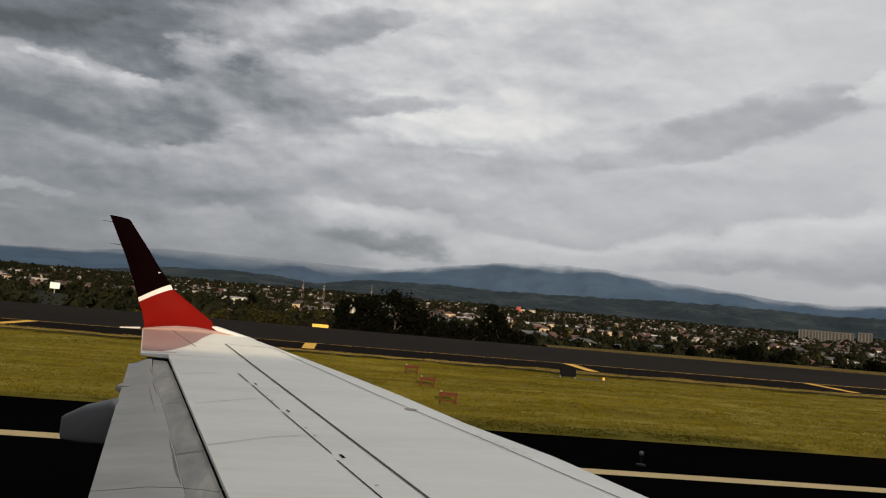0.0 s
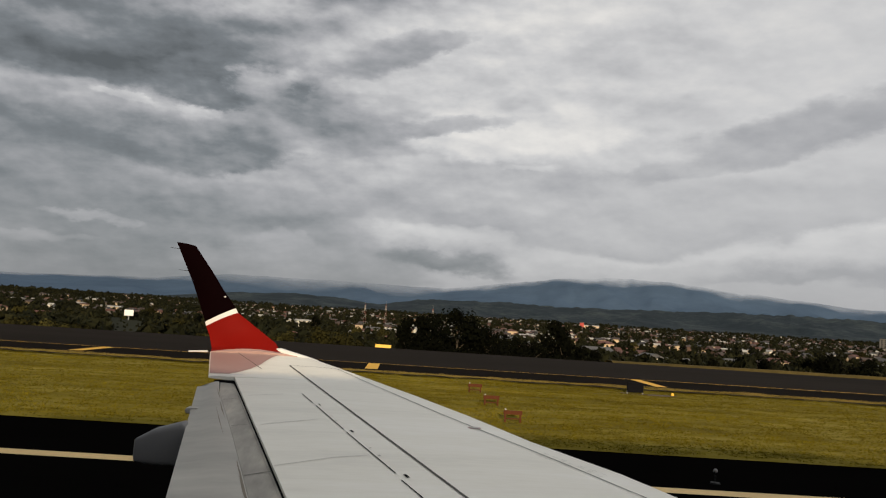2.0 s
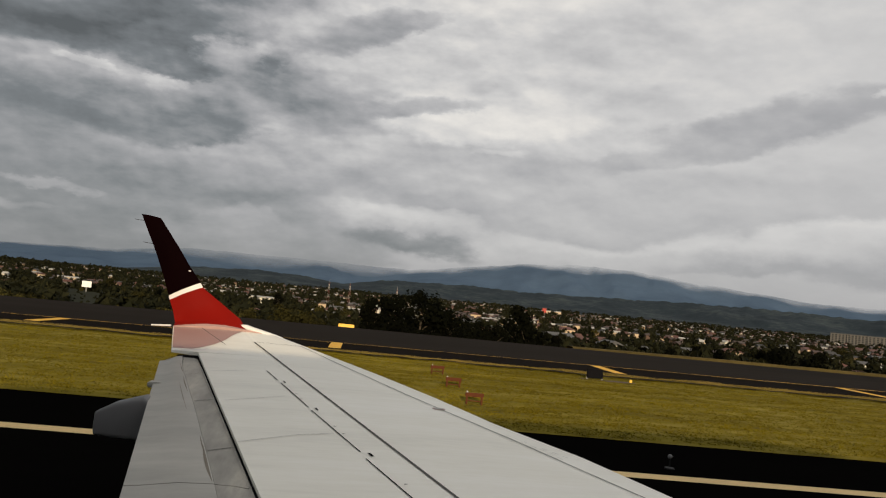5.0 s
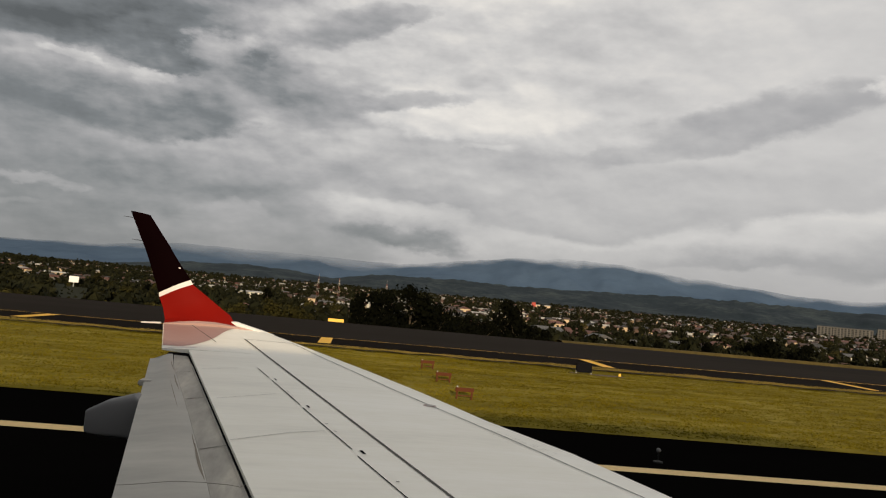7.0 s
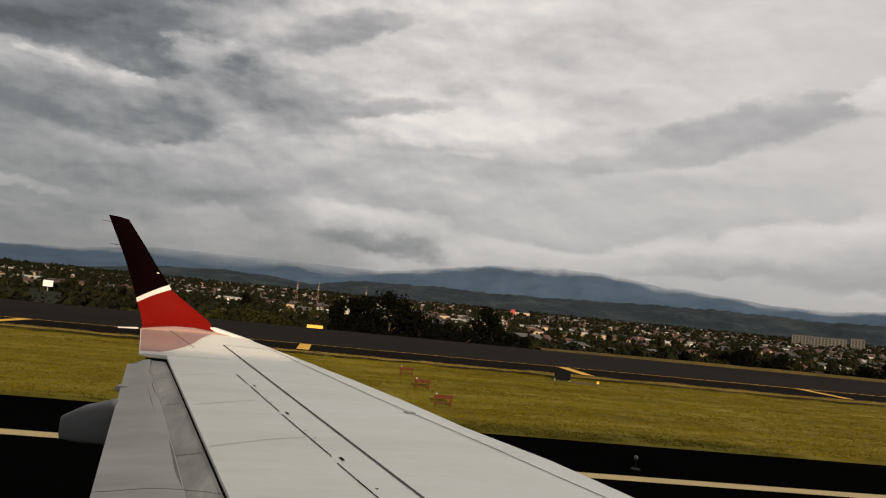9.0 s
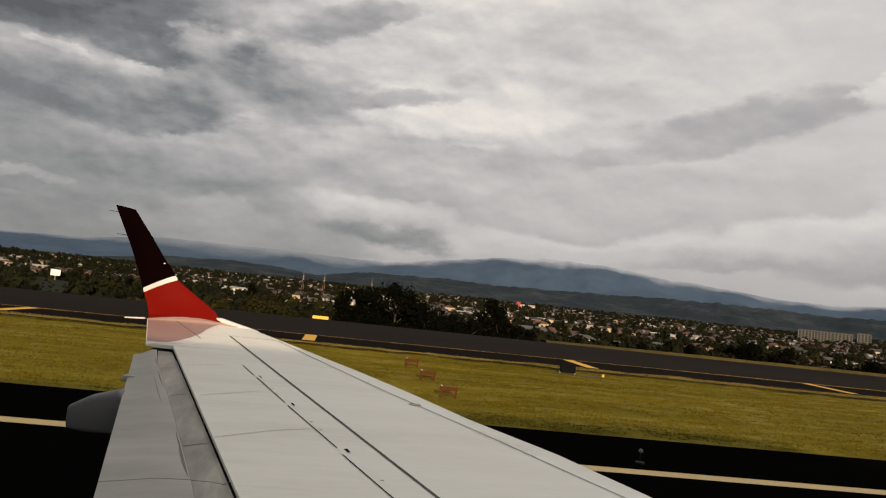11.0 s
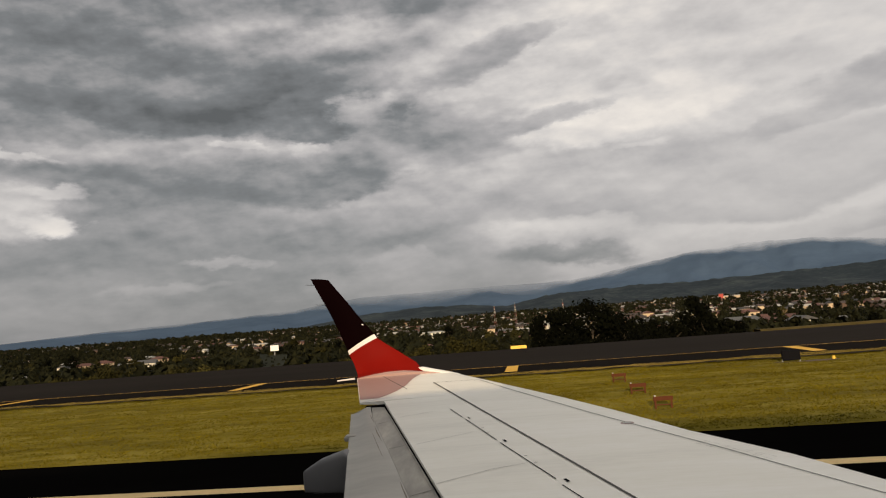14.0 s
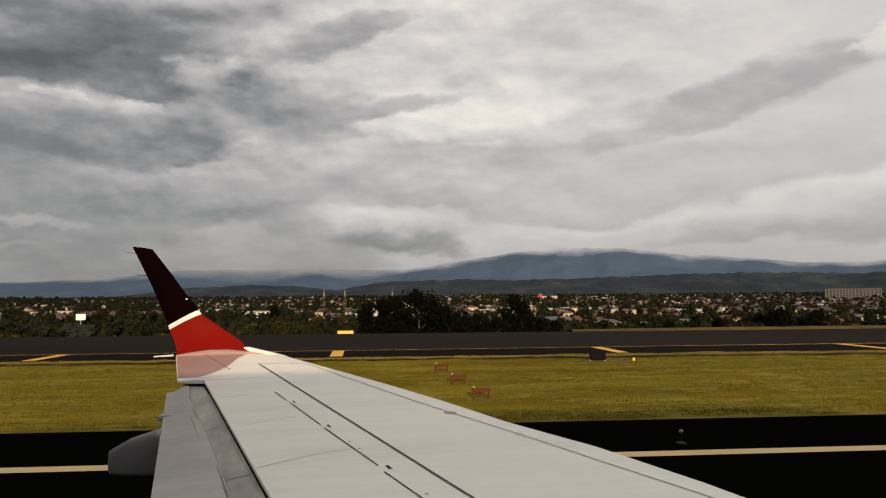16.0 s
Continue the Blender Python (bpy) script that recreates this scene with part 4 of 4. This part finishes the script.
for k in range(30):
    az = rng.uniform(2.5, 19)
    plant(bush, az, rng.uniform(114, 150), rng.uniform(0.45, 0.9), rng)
# hedge of lit scrub beyond the pavement on the left, thinning to the right
for k in range(95):
    az = rng.uniform(-50, 2)
    plant(broad, az, rng.uniform(150, 330), rng.uniform(0.42, 0.85), rng, 0.8)
for k in range(40):
    az = rng.uniform(-50, -3)
    plant(broad + bush, az, rng.uniform(116, 160) + (0.25 * max(0, -az)), rng.uniform(0.3, 0.5), rng, 0.8)
for k in range(70):
    az = rng.uniform(17, 50)
    plant(tall + bush + bush, az, rng.uniform(120, 330), rng.uniform(0.55, 0.95), rng, 0.6)
for k in range(46):
    az = rng.uniform(-16, 30)
    plant(broad + bush + bush, az, rng.uniform(125, 240), rng.uniform(0.35, 0.6), rng, 0.8)
for k in range(44):
    az = rng.uniform(-50, 50)
    plant(broad + tall, az, rng.uniform(330, 700), rng.uniform(0.7, 1.2), rng, 0.4)

# ---- houses ----
WALLS = [material("house_wall_%s" % n, c, 0.85, var=0.12, scale=0.4, fine=0.06, fine_scale=3, random_tint=0.12) for n, c in
         (("white", (0.74, 0.68, 0.56)), ("cream", (0.55, 0.42, 0.27)), ("ochre", (0.28, 0.19, 0.11)), ("grey", (0.12, 0.115, 0.105)), ("brick", (0.10, 0.06, 0.042)))]
ROOFS = [material("house_roof_%s" % n, c, 0.7, var=0.25, scale=0.8, fine=0.1, fine_scale=6, random_tint=0.15) for n, c in
         (("clay", (0.085, 0.032, 0.020)), ("rust", (0.045, 0.028, 0.021)), ("zinc", (0.07, 0.07, 0.07)), ("white", (0.38, 0.37, 0.34)), ("grey", (0.035, 0.035, 0.035)))]


def gable(w, d, h, rise, over=0.5, hip=0.0):
    """Roof prism with eaves, its ridge along x."""
    a, b = w / 2 + over, d / 2 + over
    r = a - hip
    v = [(-a, -b, h), (a, -b, h), (a, b, h), (-a, b, h), (-r, 0, h + rise), (r, 0, h + rise), (-a, -b, h - 0.18), (a, -b, h - 0.18), (a, b, h - 0.18), (-a, b, h - 0.18)]
    f = [(0, 1, 5, 4), (2, 3, 4, 5), (1, 2, 5), (3, 0, 4), (0, 6, 7, 1), (1, 7, 8, 2), (2, 8, 9, 3), (3, 9, 6, 0), (9, 8, 7, 6)]
    return v, f


def house_kind(seed, w, d, h, rise, hip, wall, roof, label):
    rng2 = random.Random(seed)
    house = new("house")
    tagged(house, label, "house", "houses of the town")
    bm = bmesh.new()
    box(bm, -w / 2, w / 2, -d / 2, d / 2, -1.5, h, 0.05)
    part("wall", bm, wall, house)
    v, f = gable(w, d, h, rise, 0.55, hip)
    me = bpy.data.meshes.new("roof")
    me.from_pydata(v, [], f)
    me.materials.append(roof)
    share("roof", me, house)
    n = max(2, int(w / 3.2))
    for fl in range(1 + (h > 4.5)):
        for k in range(n):
            x = -w / 2 + w * (k + 0.5) / n
            z = 1.0 + 2.8 * fl
            for side in (-1, 1):
                if fl == 0 and k == n // 2 and side < 0:
                    part("door", box(bmesh.new(), x - 0.5, x + 0.5, -d / 2 - 0.06, -d / 2 + 0.05, 0, 2.05), M_BARK, house)
                else:
                    y = side * d / 2
                    part("window", box(bmesh.new(), x - 0.65, x + 0.65, y - 0.05, y + 0.05, z, z + 1.15), M_GLASS, house)
    return house


kinds = [
    house_kind(1, 10, 8, 3.2, 1.8, 0.0, WALLS[0], ROOFS[0], "white low house with a red clay roof"),
    house_kind(2, 12, 8, 3.4, 1.6, 3.0, WALLS[1], ROOFS[1], "cream house with a rusty hipped roof"),
    house_kind(3, 9, 8, 5.8, 1.7, 0.0, WALLS[0], ROOFS[2], "white two-storey house with a zinc roof"),
    house_kind(4, 14, 9, 3.6, 1.4, 0.0, WALLS[2], ROOFS[0], "ochre long house with a red clay roof"),
    house_kind(5, 11, 9, 6.0, 1.9, 3.0, WALLS[1], ROOFS[0], "cream two-storey house with a red roof"),
    house_kind(6, 16, 10, 4.2, 1.2, 0.0, WALLS[3], ROOFS[3], "grey workshop with a pale sheet roof"),
    house_kind(7, 9, 7, 3.0, 1.6, 0.0, WALLS[4], ROOFS[1], "small brick house with a rusty roof"),
]


def settle(kind, az, r, turn, size=1.0):
    x, y = polar(az, r)
    m = Matrix.Translation((x, y, valley_z(x, y))) @ Matrix.Rotation(turn, 4, "Z") @ Matrix.Scale(size, 4)
    if kind.name in placed:
        copy_thing(kind, m).matrix_basis = m
    else:
        placed.add(kind.name)
        kind.matrix_basis = m


rng = random.Random(23)
done = 0
while done < 190:
    az = rng.uniform(-46, 50)
    r = (275 if az > 16 else 330) + 470 * rng.random() ** 1.2
    if abs(az + 18.2) < 3.0 and r < 660:
        continue
    x, y = polar(az, r)
    if noise.noise((x * 0.006, y * 0.006, 9.0)) + 0.012 * az < rng.uniform(-0.5, 0.45):
        continue
    settle(rng.choice(kinds), az, r, rng.choice((0, 0, 0.3, 1.57, -0.4)) + rng.uniform(-0.15, 0.15), rng.uniform(0.75, 1.1))
    done += 1


# a row of houses close below the runway
for k in range(34):
    az, r = -13 + 1.35 * k + rng.uniform(-0.6, 0.6), rng.uniform(240, 400)
    settle(rng.choice(kinds), az, r, rng.choice((0, 0.3, -0.25)) + rng.uniform(-0.15, 0.15), rng.uniform(0.6, 0.85))


def far_town():
    """The dense far quarters: small houses, each with walls, eaves and a pitched roof."""
    rng2 = random.Random(31)
    verts, faces, mats = [], [], []
    n = 0
    while n < 4200:
        az = rng2.uniform(-50, 55)
        r = 650 + 2000 * rng2.random() ** 1.1
        x, y = polar(az, r)
        if noise.noise((x * 0.0045, y * 0.0045, 5.0)) + 0.011 * az - 0.00008 * (r - 1000) < rng2.uniform(-0.40, 0.5):
            continue
        n += 1
        z = valley_z(x, y)
        big = rng2.random() < 0.05
        w, d, h = rng2.uniform(3.5, 8.5), rng2.uniform(4, 7), rng2.uniform(2.5, 4.6)
        if big:
            w, d, h = w * 1.9, d * 1.7, h * 1.1
        t = rng2.choice((0, 0, 0.35, -0.3, 1.57)) + rng2.uniform(-0.2, 0.2)
        c, s = math.cos(t), math.sin(t)
        # sunlit quarters come from wall colour: paler walls there, darker ones elsewhere
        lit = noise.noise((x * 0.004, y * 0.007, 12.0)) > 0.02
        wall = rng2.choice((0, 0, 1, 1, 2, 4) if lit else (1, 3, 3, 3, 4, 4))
        roof = 5 + (rng2.choice((2, 3, 3)) if big else rng2.choice((0, 0, 1, 1, 1, 3, 4, 4)))
        v, f = gable(w, d, h, 1.0 if big else rng2.uniform(1.2, 2.0))
        bx = [(-w / 2, -d / 2, -2), (w / 2, -d / 2, -2), (w / 2, d / 2, -2), (-w / 2, d / 2, -2), (-w / 2, -d / 2, h), (w / 2, -d / 2, h), (w / 2, d / 2, h), (-w / 2, d / 2, h)]
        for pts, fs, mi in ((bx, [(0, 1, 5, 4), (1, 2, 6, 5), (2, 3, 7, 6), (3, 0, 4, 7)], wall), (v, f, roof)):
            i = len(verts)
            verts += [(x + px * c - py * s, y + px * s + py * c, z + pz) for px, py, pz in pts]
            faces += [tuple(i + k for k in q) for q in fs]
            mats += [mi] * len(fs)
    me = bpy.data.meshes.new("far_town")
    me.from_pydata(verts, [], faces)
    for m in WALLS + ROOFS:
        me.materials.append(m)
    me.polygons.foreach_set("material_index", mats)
    tagged(new("far_town", me), "crowded low town houses with red and pale roofs", "town", kind="stuff")


far_town()


def far_woods():
    """Tree tops between the houses and over the valley."""
    rng2 = random.Random(47)
    protos = [crown_mesh(90 + k, 6.5, 8.0, 9, 9, 1.15, 0.1, 0.3) for k in range(6)]
    data = []
    for p in protos:
        co = np.zeros(len(p.vertices) * 3)
        p.vertices.foreach_get("co", co)
        data.append(co.reshape(-1, 3))
    allv = []
    n = 0
    while n < 12500:
        az = rng2.uniform(-52, 56)
        r = 190 + 2500 * rng2.random() ** 1.25
        x, y = polar(az, r)
        open_ground = 0.22 if -4 < az < 24 and 520 < r < 1250 else 0.0
        if noise.noise((x * 0.006 + 40, y * 0.006, 2.0)) + 0.002 * az - open_ground < rng2.uniform(-0.8, 0.35):
            continue
        n += 1
        s = rng2.uniform(0.5, 1.1) * (1.0 + r / 5000)
        if abs(az + 18.2) < 1.3 and r < 560:
            s *= 0.3
        a = rng2.uniform(0, 6.28)
        v = rng2.choice(data) * s
        c, sn = math.cos(a), math.sin(a)
        allv.append(np.column_stack((v[:, 0] * c - v[:, 1] * sn + x, v[:, 0] * sn + v[:, 1] * c + y, v[:, 2] + valley_z(x, y) - 0.6)))
    v = np.concatenate(allv)
    me = bpy.data.meshes.new("far_woods")
    me.from_pydata(v.tolist(), [], np.arange(len(v)).reshape(-1, 3).tolist())
    me.materials.append(M_WOODS)
    tagged(new("far_woods", me), "dark green tree tops between the town houses", "woods", kind="stuff")
    for p in protos:
        bpy.data.meshes.remove(p)


M_WOODS = material("far_tree_tops", (0.011, 0.012, 0.0055), 0.9, var=0.4, scale=0.03, fine=0.3, fine_scale=0.25, tint=(0.036, 0.033, 0.012), spec=0.05)
far_woods()

# ---- landmarks of the valley ----


def lattice_tower(x, y, h, bands):
    z0 = valley_z(x, y)
    tower = new("radio_tower")
    tower.location = (x, y, z0)
    tagged(tower, "slim red and white lattice radio tower", "tower", "radio towers")
    n = bands
    for k in range(n):
        bm = bmesh.new()
        a, b = h * k / n, h * (k + 1) / n
        wa, wb = 1.3 - 0.9 * k / n, 1.3 - 0.9 * (k + 1) / n
        for i in range(4):
            c0 = (math.copysign(wa, (i % 2) - 0.5), math.copysign(wa, (i // 2) - 0.5))
            c1 = (c0[0] * wb / wa, c0[1] * wb / wa)
            rod(bm, (*c0, a), (*c1, b), 0.09, 0.09, 5)
        for i, j in ((0, 1), (1, 3), (3, 2), (2, 0)):
            p = [(math.copysign(wa, (q % 2) - 0.5), math.copysign(wa, (q // 2) - 0.5)) for q in (i, j)]
            q1 = (p[1][0] * wb / wa, p[1][1] * wb / wa)
            rod(bm, (*p[0], a), (*q1, b), 0.05, 0.05, 4)
            rod(bm, (*p[0], a), (*p[1], a), 0.05, 0.05, 4)
        part("tower_section", bm, M_TOWER_RED if k % 2 == 0 else M_TOWER_WHITE, tower)
    part("mast_top", rod(bmesh.new(), (0, 0, h), (0, 0, h + 3), 0.12, 0.05, 6), M_TOWER_WHITE, tower)
    for k, zz in enumerate((h * 0.9, h * 0.8)):
        part("antenna_drum", rod(bmesh.new(), (0, -1.0, zz), (0, -1.6, zz), 0.6, 0.6, 14), M_TOWER_WHITE, tower)
    return tower


M_TOWER_RED = material("tower_red_paint", (0.17, 0.050, 0.035), 0.6, var=0.15, scale=1)
M_TOWER_WHITE = material("weathered_tower_paint", (0.30, 0.28, 0.25), 0.7, var=0.15, scale=1)
for x, y, h in ((-13.6, 694, 24), (6, 730, 25), (44.5, 617, 23)):
    lattice_tower(x, y, h, 7)


def billboard():
    x, y = -180, 550
    z0 = valley_z(x, y)
    b = new("billboard")
    b.location = (x, y, z0)
    tagged(b, "blank white billboard on a single post among trees", "billboard")
    part("post", rod(bmesh.new(), (0, 0.3, -3), (0, 0.3, 4.4), 0.35, 0.3, 10), M_STEEL, b)
    part("board", box(bmesh.new(), -3.2, 3.2, -0.15, 0.15, 3.2, 7.4, 0.05), M_BOARD, b)
    part("board_frame", box(bmesh.new(), -3.3, 3.3, 0.16, 0.4, 3.1, 7.5, 0.03), M_STEEL, b)


billboard()


M_RENDER = material("grey_cream_render", (0.085, 0.08, 0.072), 0.85, var=0.15, scale=0.3)


def apartment_block(x, y, w, d, floors, turn, label):
    z0 = valley_z(x, y)
    b = new("apartment_building")
    b.matrix_basis = Matrix.Translation((x, y, z0)) @ Matrix.Rotation(turn, 4, "Z")
    tagged(b, label, "building", "apartment buildings")
    h = floors * 3.0 + 1
    bm = bmesh.new()
    box(bm, -w / 2, w / 2, -d / 2, d / 2, -3, h, 0.1)
    part("wall", bm, M_RENDER, b)
    part("roof", box(bmesh.new(), -w / 2 - 0.4, w / 2 + 0.4, -d / 2 - 0.4, d / 2 + 0.4, h + 0.01, h + 0.8, 0.08), ROOFS[2], b)
    n = int(w / 5)
    win = box(bmesh.new(), -1.3, 1.3, -0.08, 0.08, 0, 1.6)
    me = bpy.data.meshes.new("window")
    win.to_mesh(me)
    win.free()
    me.materials.append(M_GLASS)
    for k in range(n):
        for f in range(floors):
            share("window", me, b, Matrix.Translation((-w / 2 + w * (k + 0.5) / n, -d / 2 - 0.02, 1.2 + 3 * f)))
    bay = box(bmesh.new(), -0.5, 0.5, -0.9, 0.0, 0, h - 0.6, 0.04)
    me2 = bpy.data.meshes.new("pier")
    bay.to_mesh(me2)
    bay.free()
    me2.materials.append(WALLS[3])
    for k in range(0, n + 1, 2):
        share("pier", me2, b, Matrix.Translation((-w / 2 + w * k / n, -d / 2 + 0.01, 0)))
    return b


for k, (dx, dy, w) in enumerate(((-44, 4, 26), (-14, 0, 30), (18, -2, 28), (46, 8, 20))):
    apartment_block(868 + dx * 0.8 + dy * 0.5, 1125 - dx * 0.5, w, 14, 6 if k != 3 else 7, radians(-32), "pale six-storey apartment building with window rows")


def shed(x, y, w, d, h, rise, turn, wall, roof, label, name="shed"):
    z0 = valley_z(x, y)
    b = new(name)
    b.matrix_basis = Matrix.Translation((x, y, z0)) @ Matrix.Rotation(turn, 4, "Z")
    tagged(b, label, "building")
    part("wall", box(bmesh.new(), -w / 2, w / 2, -d / 2, d / 2, -2, h, 0.05), wall, b)
    v, f = gable(w, d, h, rise, 0.8)
    me = bpy.data.meshes.new("roof")
    me.from_pydata(v, [], f)
    me.materials.append(roof)
    share("roof", me, b)
    for k in range(3):
        part("door", box(bmesh.new(), -w / 4 + k * w / 4 - 1.4, -w / 4 + k * w / 4 + 1.4, -d / 2 - 0.06, -d / 2 + 0.04, 0, min(h - 0.4, 3.2)), M_BLACK, b)


M_BLOCK_RED = material("red_block_paint", (0.40, 0.05, 0.035), 0.7, var=0.15, scale=0.5)
shed(107, 478, 15, 9, 4.2, 1.0, 0.0, WALLS[0], ROOFS[3], "white hall with a bright white roof")
shed(125, 417, 17, 11, 3.6, 2.4, 0.15, WALLS[2], ROOFS[2], "ochre and red house with a grey pitched roof", "house")
shed(140, 420, 9, 8, 3.0, 1.5, 0.1, WALLS[4], ROOFS[0], "brick annex with a red roof", "house")
shed(311, 379, 22, 12, 3.2, 2.4, -0.25, WALLS[3], ROOFS[3], "low open barn with a pale sheet roof", "barn")
shed(480, 1660, 44, 20, 7, 1.5, -0.2, WALLS[1], ROOFS[3], "long pale commercial building", "warehouse")
shed(462, 1655, 9, 9, 13, 1.5, -0.2, M_BLOCK_RED, ROOFS[0], "tall red block on a commercial building", "office_block")
shed(610, 800, 46, 12, 5, 2.0, -0.55, WALLS[3], ROOFS[0], "long low hall with a red roof", "warehouse")
shed(668, 770, 36, 12, 5, 2.0, -0.55, WALLS[3], ROOFS[0], "long low hall with a red roof", "warehouse")
shed(-275, 790, 22, 12, 5, 1.0, 0.25, WALLS[1], ROOFS[3], "wide white hall above the trees", "warehouse")
shed(-70, 640, 30, 12, 5, 1.0, 0.1, WALLS[0], ROOFS[3], "long white hall above the trees", "warehouse")

# ---- airfield furniture ----


def airfield_sign():
    x, y = 0.9, 99.0
    s = new("airfield_sign")
    s.location = (x, y, pave_z(96.5) - 1.0)
    tagged(s, "low plain yellow airfield sign at the pavement edge", "sign")
    part("face", box(bmesh.new(), -1.05, 1.05, -0.12, 0.12, 0.75, 1.30, 0.03), M_SIGN, s)
    for dx in (-0.9, 0.0, 0.9):
        part("leg", rod(bmesh.new(), (dx, 0, -0.6), (dx, 0, 0.76), 0.05, 0.05, 8), M_STEEL, s)


airfield_sign()


def edge_light(x, y, tall=0.36):
    s = new("edge_light")
    s.location = (x, y, -3.4)
    tagged(s, "small dark taxiway edge light on a thin stem", "light", "taxiway edge lights")
    part("base", rod(bmesh.new(), (0, 0, 0), (0, 0, 0.03), 0.12, 0.11, 14), M_BLACK, s)
    part("stem", rod(bmesh.new(), (0, 0, 0.05), (0, 0, tall - 0.12), 0.02, 0.02, 8), M_BLACK, s)
    bm = bmesh.new()
    bmesh.ops.create_uvsphere(bm, u_segments=12, v_segments=8, radius=0.055, matrix=Matrix.Translation((0, 0, tall - 0.08)))
    part("lens", bm, M_FAIR, s, "dull grey lens", True)


for x, y in ((-28.0, 17.9), (7.9, 16.4), (25.5, 15.4), (43, 14.5)):
    edge_light(x, y)


def light_frame(x, y, w=0.50, h=0.27):
    s = new("light_frame")
    s.location = (x, y, -3.345)
    tagged(s, "low faded orange metal frame standing in the grass", "light frame", "orange frames in the grass")
    for dx in (-w / 2, w / 2):
        part("post", box(bmesh.new(), dx - 0.03, dx + 0.03, -0.03, 0.03, -0.06, h, 0.006), M_ORANGE, s)
    part("panel", box(bmesh.new(), -w / 2 - 0.06, w / 2 + 0.06, -0.025, 0.025, h, h + 0.13, 0.01), M_ORANGE, s)
    part("lower_bar", box(bmesh.new(), -w / 2, w / 2, -0.02, 0.02, h * 0.45, h * 0.45 + 0.035, 0.006), M_ORANGE, s)
    part("foot_slab", box(bmesh.new(), -w / 2 - 0.1, w / 2 + 0.1, -0.14, 0.14, -0.08, -0.015, 0.01), M_BARK, s)
    part("lamp", rod(bmesh.new(), (-w / 2, -0.05, h + 0.16), (-w / 2, 0.05, h + 0.16), 0.026, 0.022, 10), M_STEEL, s)


for x, y in ((4.65, 24.0), (4.6, 28.3), (4.57, 32.9)):
    light_frame(x, y)


def sign_back(x, y):
    """A dark sign board seen from behind, on a long concrete pad with a pale lamp at its end."""
    s = new("airfield_sign")
    s.location = (x, y, -3.36)
    tagged(s, "black sign board on a concrete pad in the grass", "sign")
    part("board", box(bmesh.new(), -0.42, 0.42, -0.07, 0.07, 0.12, 0.60, 0.02), M_SEAM, s)
    for dx in (-0.4, 0.4):
        part("leg", rod(bmesh.new(), (dx, 0, 0.0), (dx, 0, 0.2), 0.035, 0.035, 8), M_STEEL, s)
    part("pad", box(bmesh.new(), -0.7, 2.1, -0.35, 0.35, -0.06, 0.06, 0.02), M_BARK, s)
    part("lamp", rod(bmesh.new(), (1.95, 0, 0.06), (1.95, 0, 0.2), 0.08, 0.06, 10), M_SIGN, s)


sign_back(13.2, 36.6)
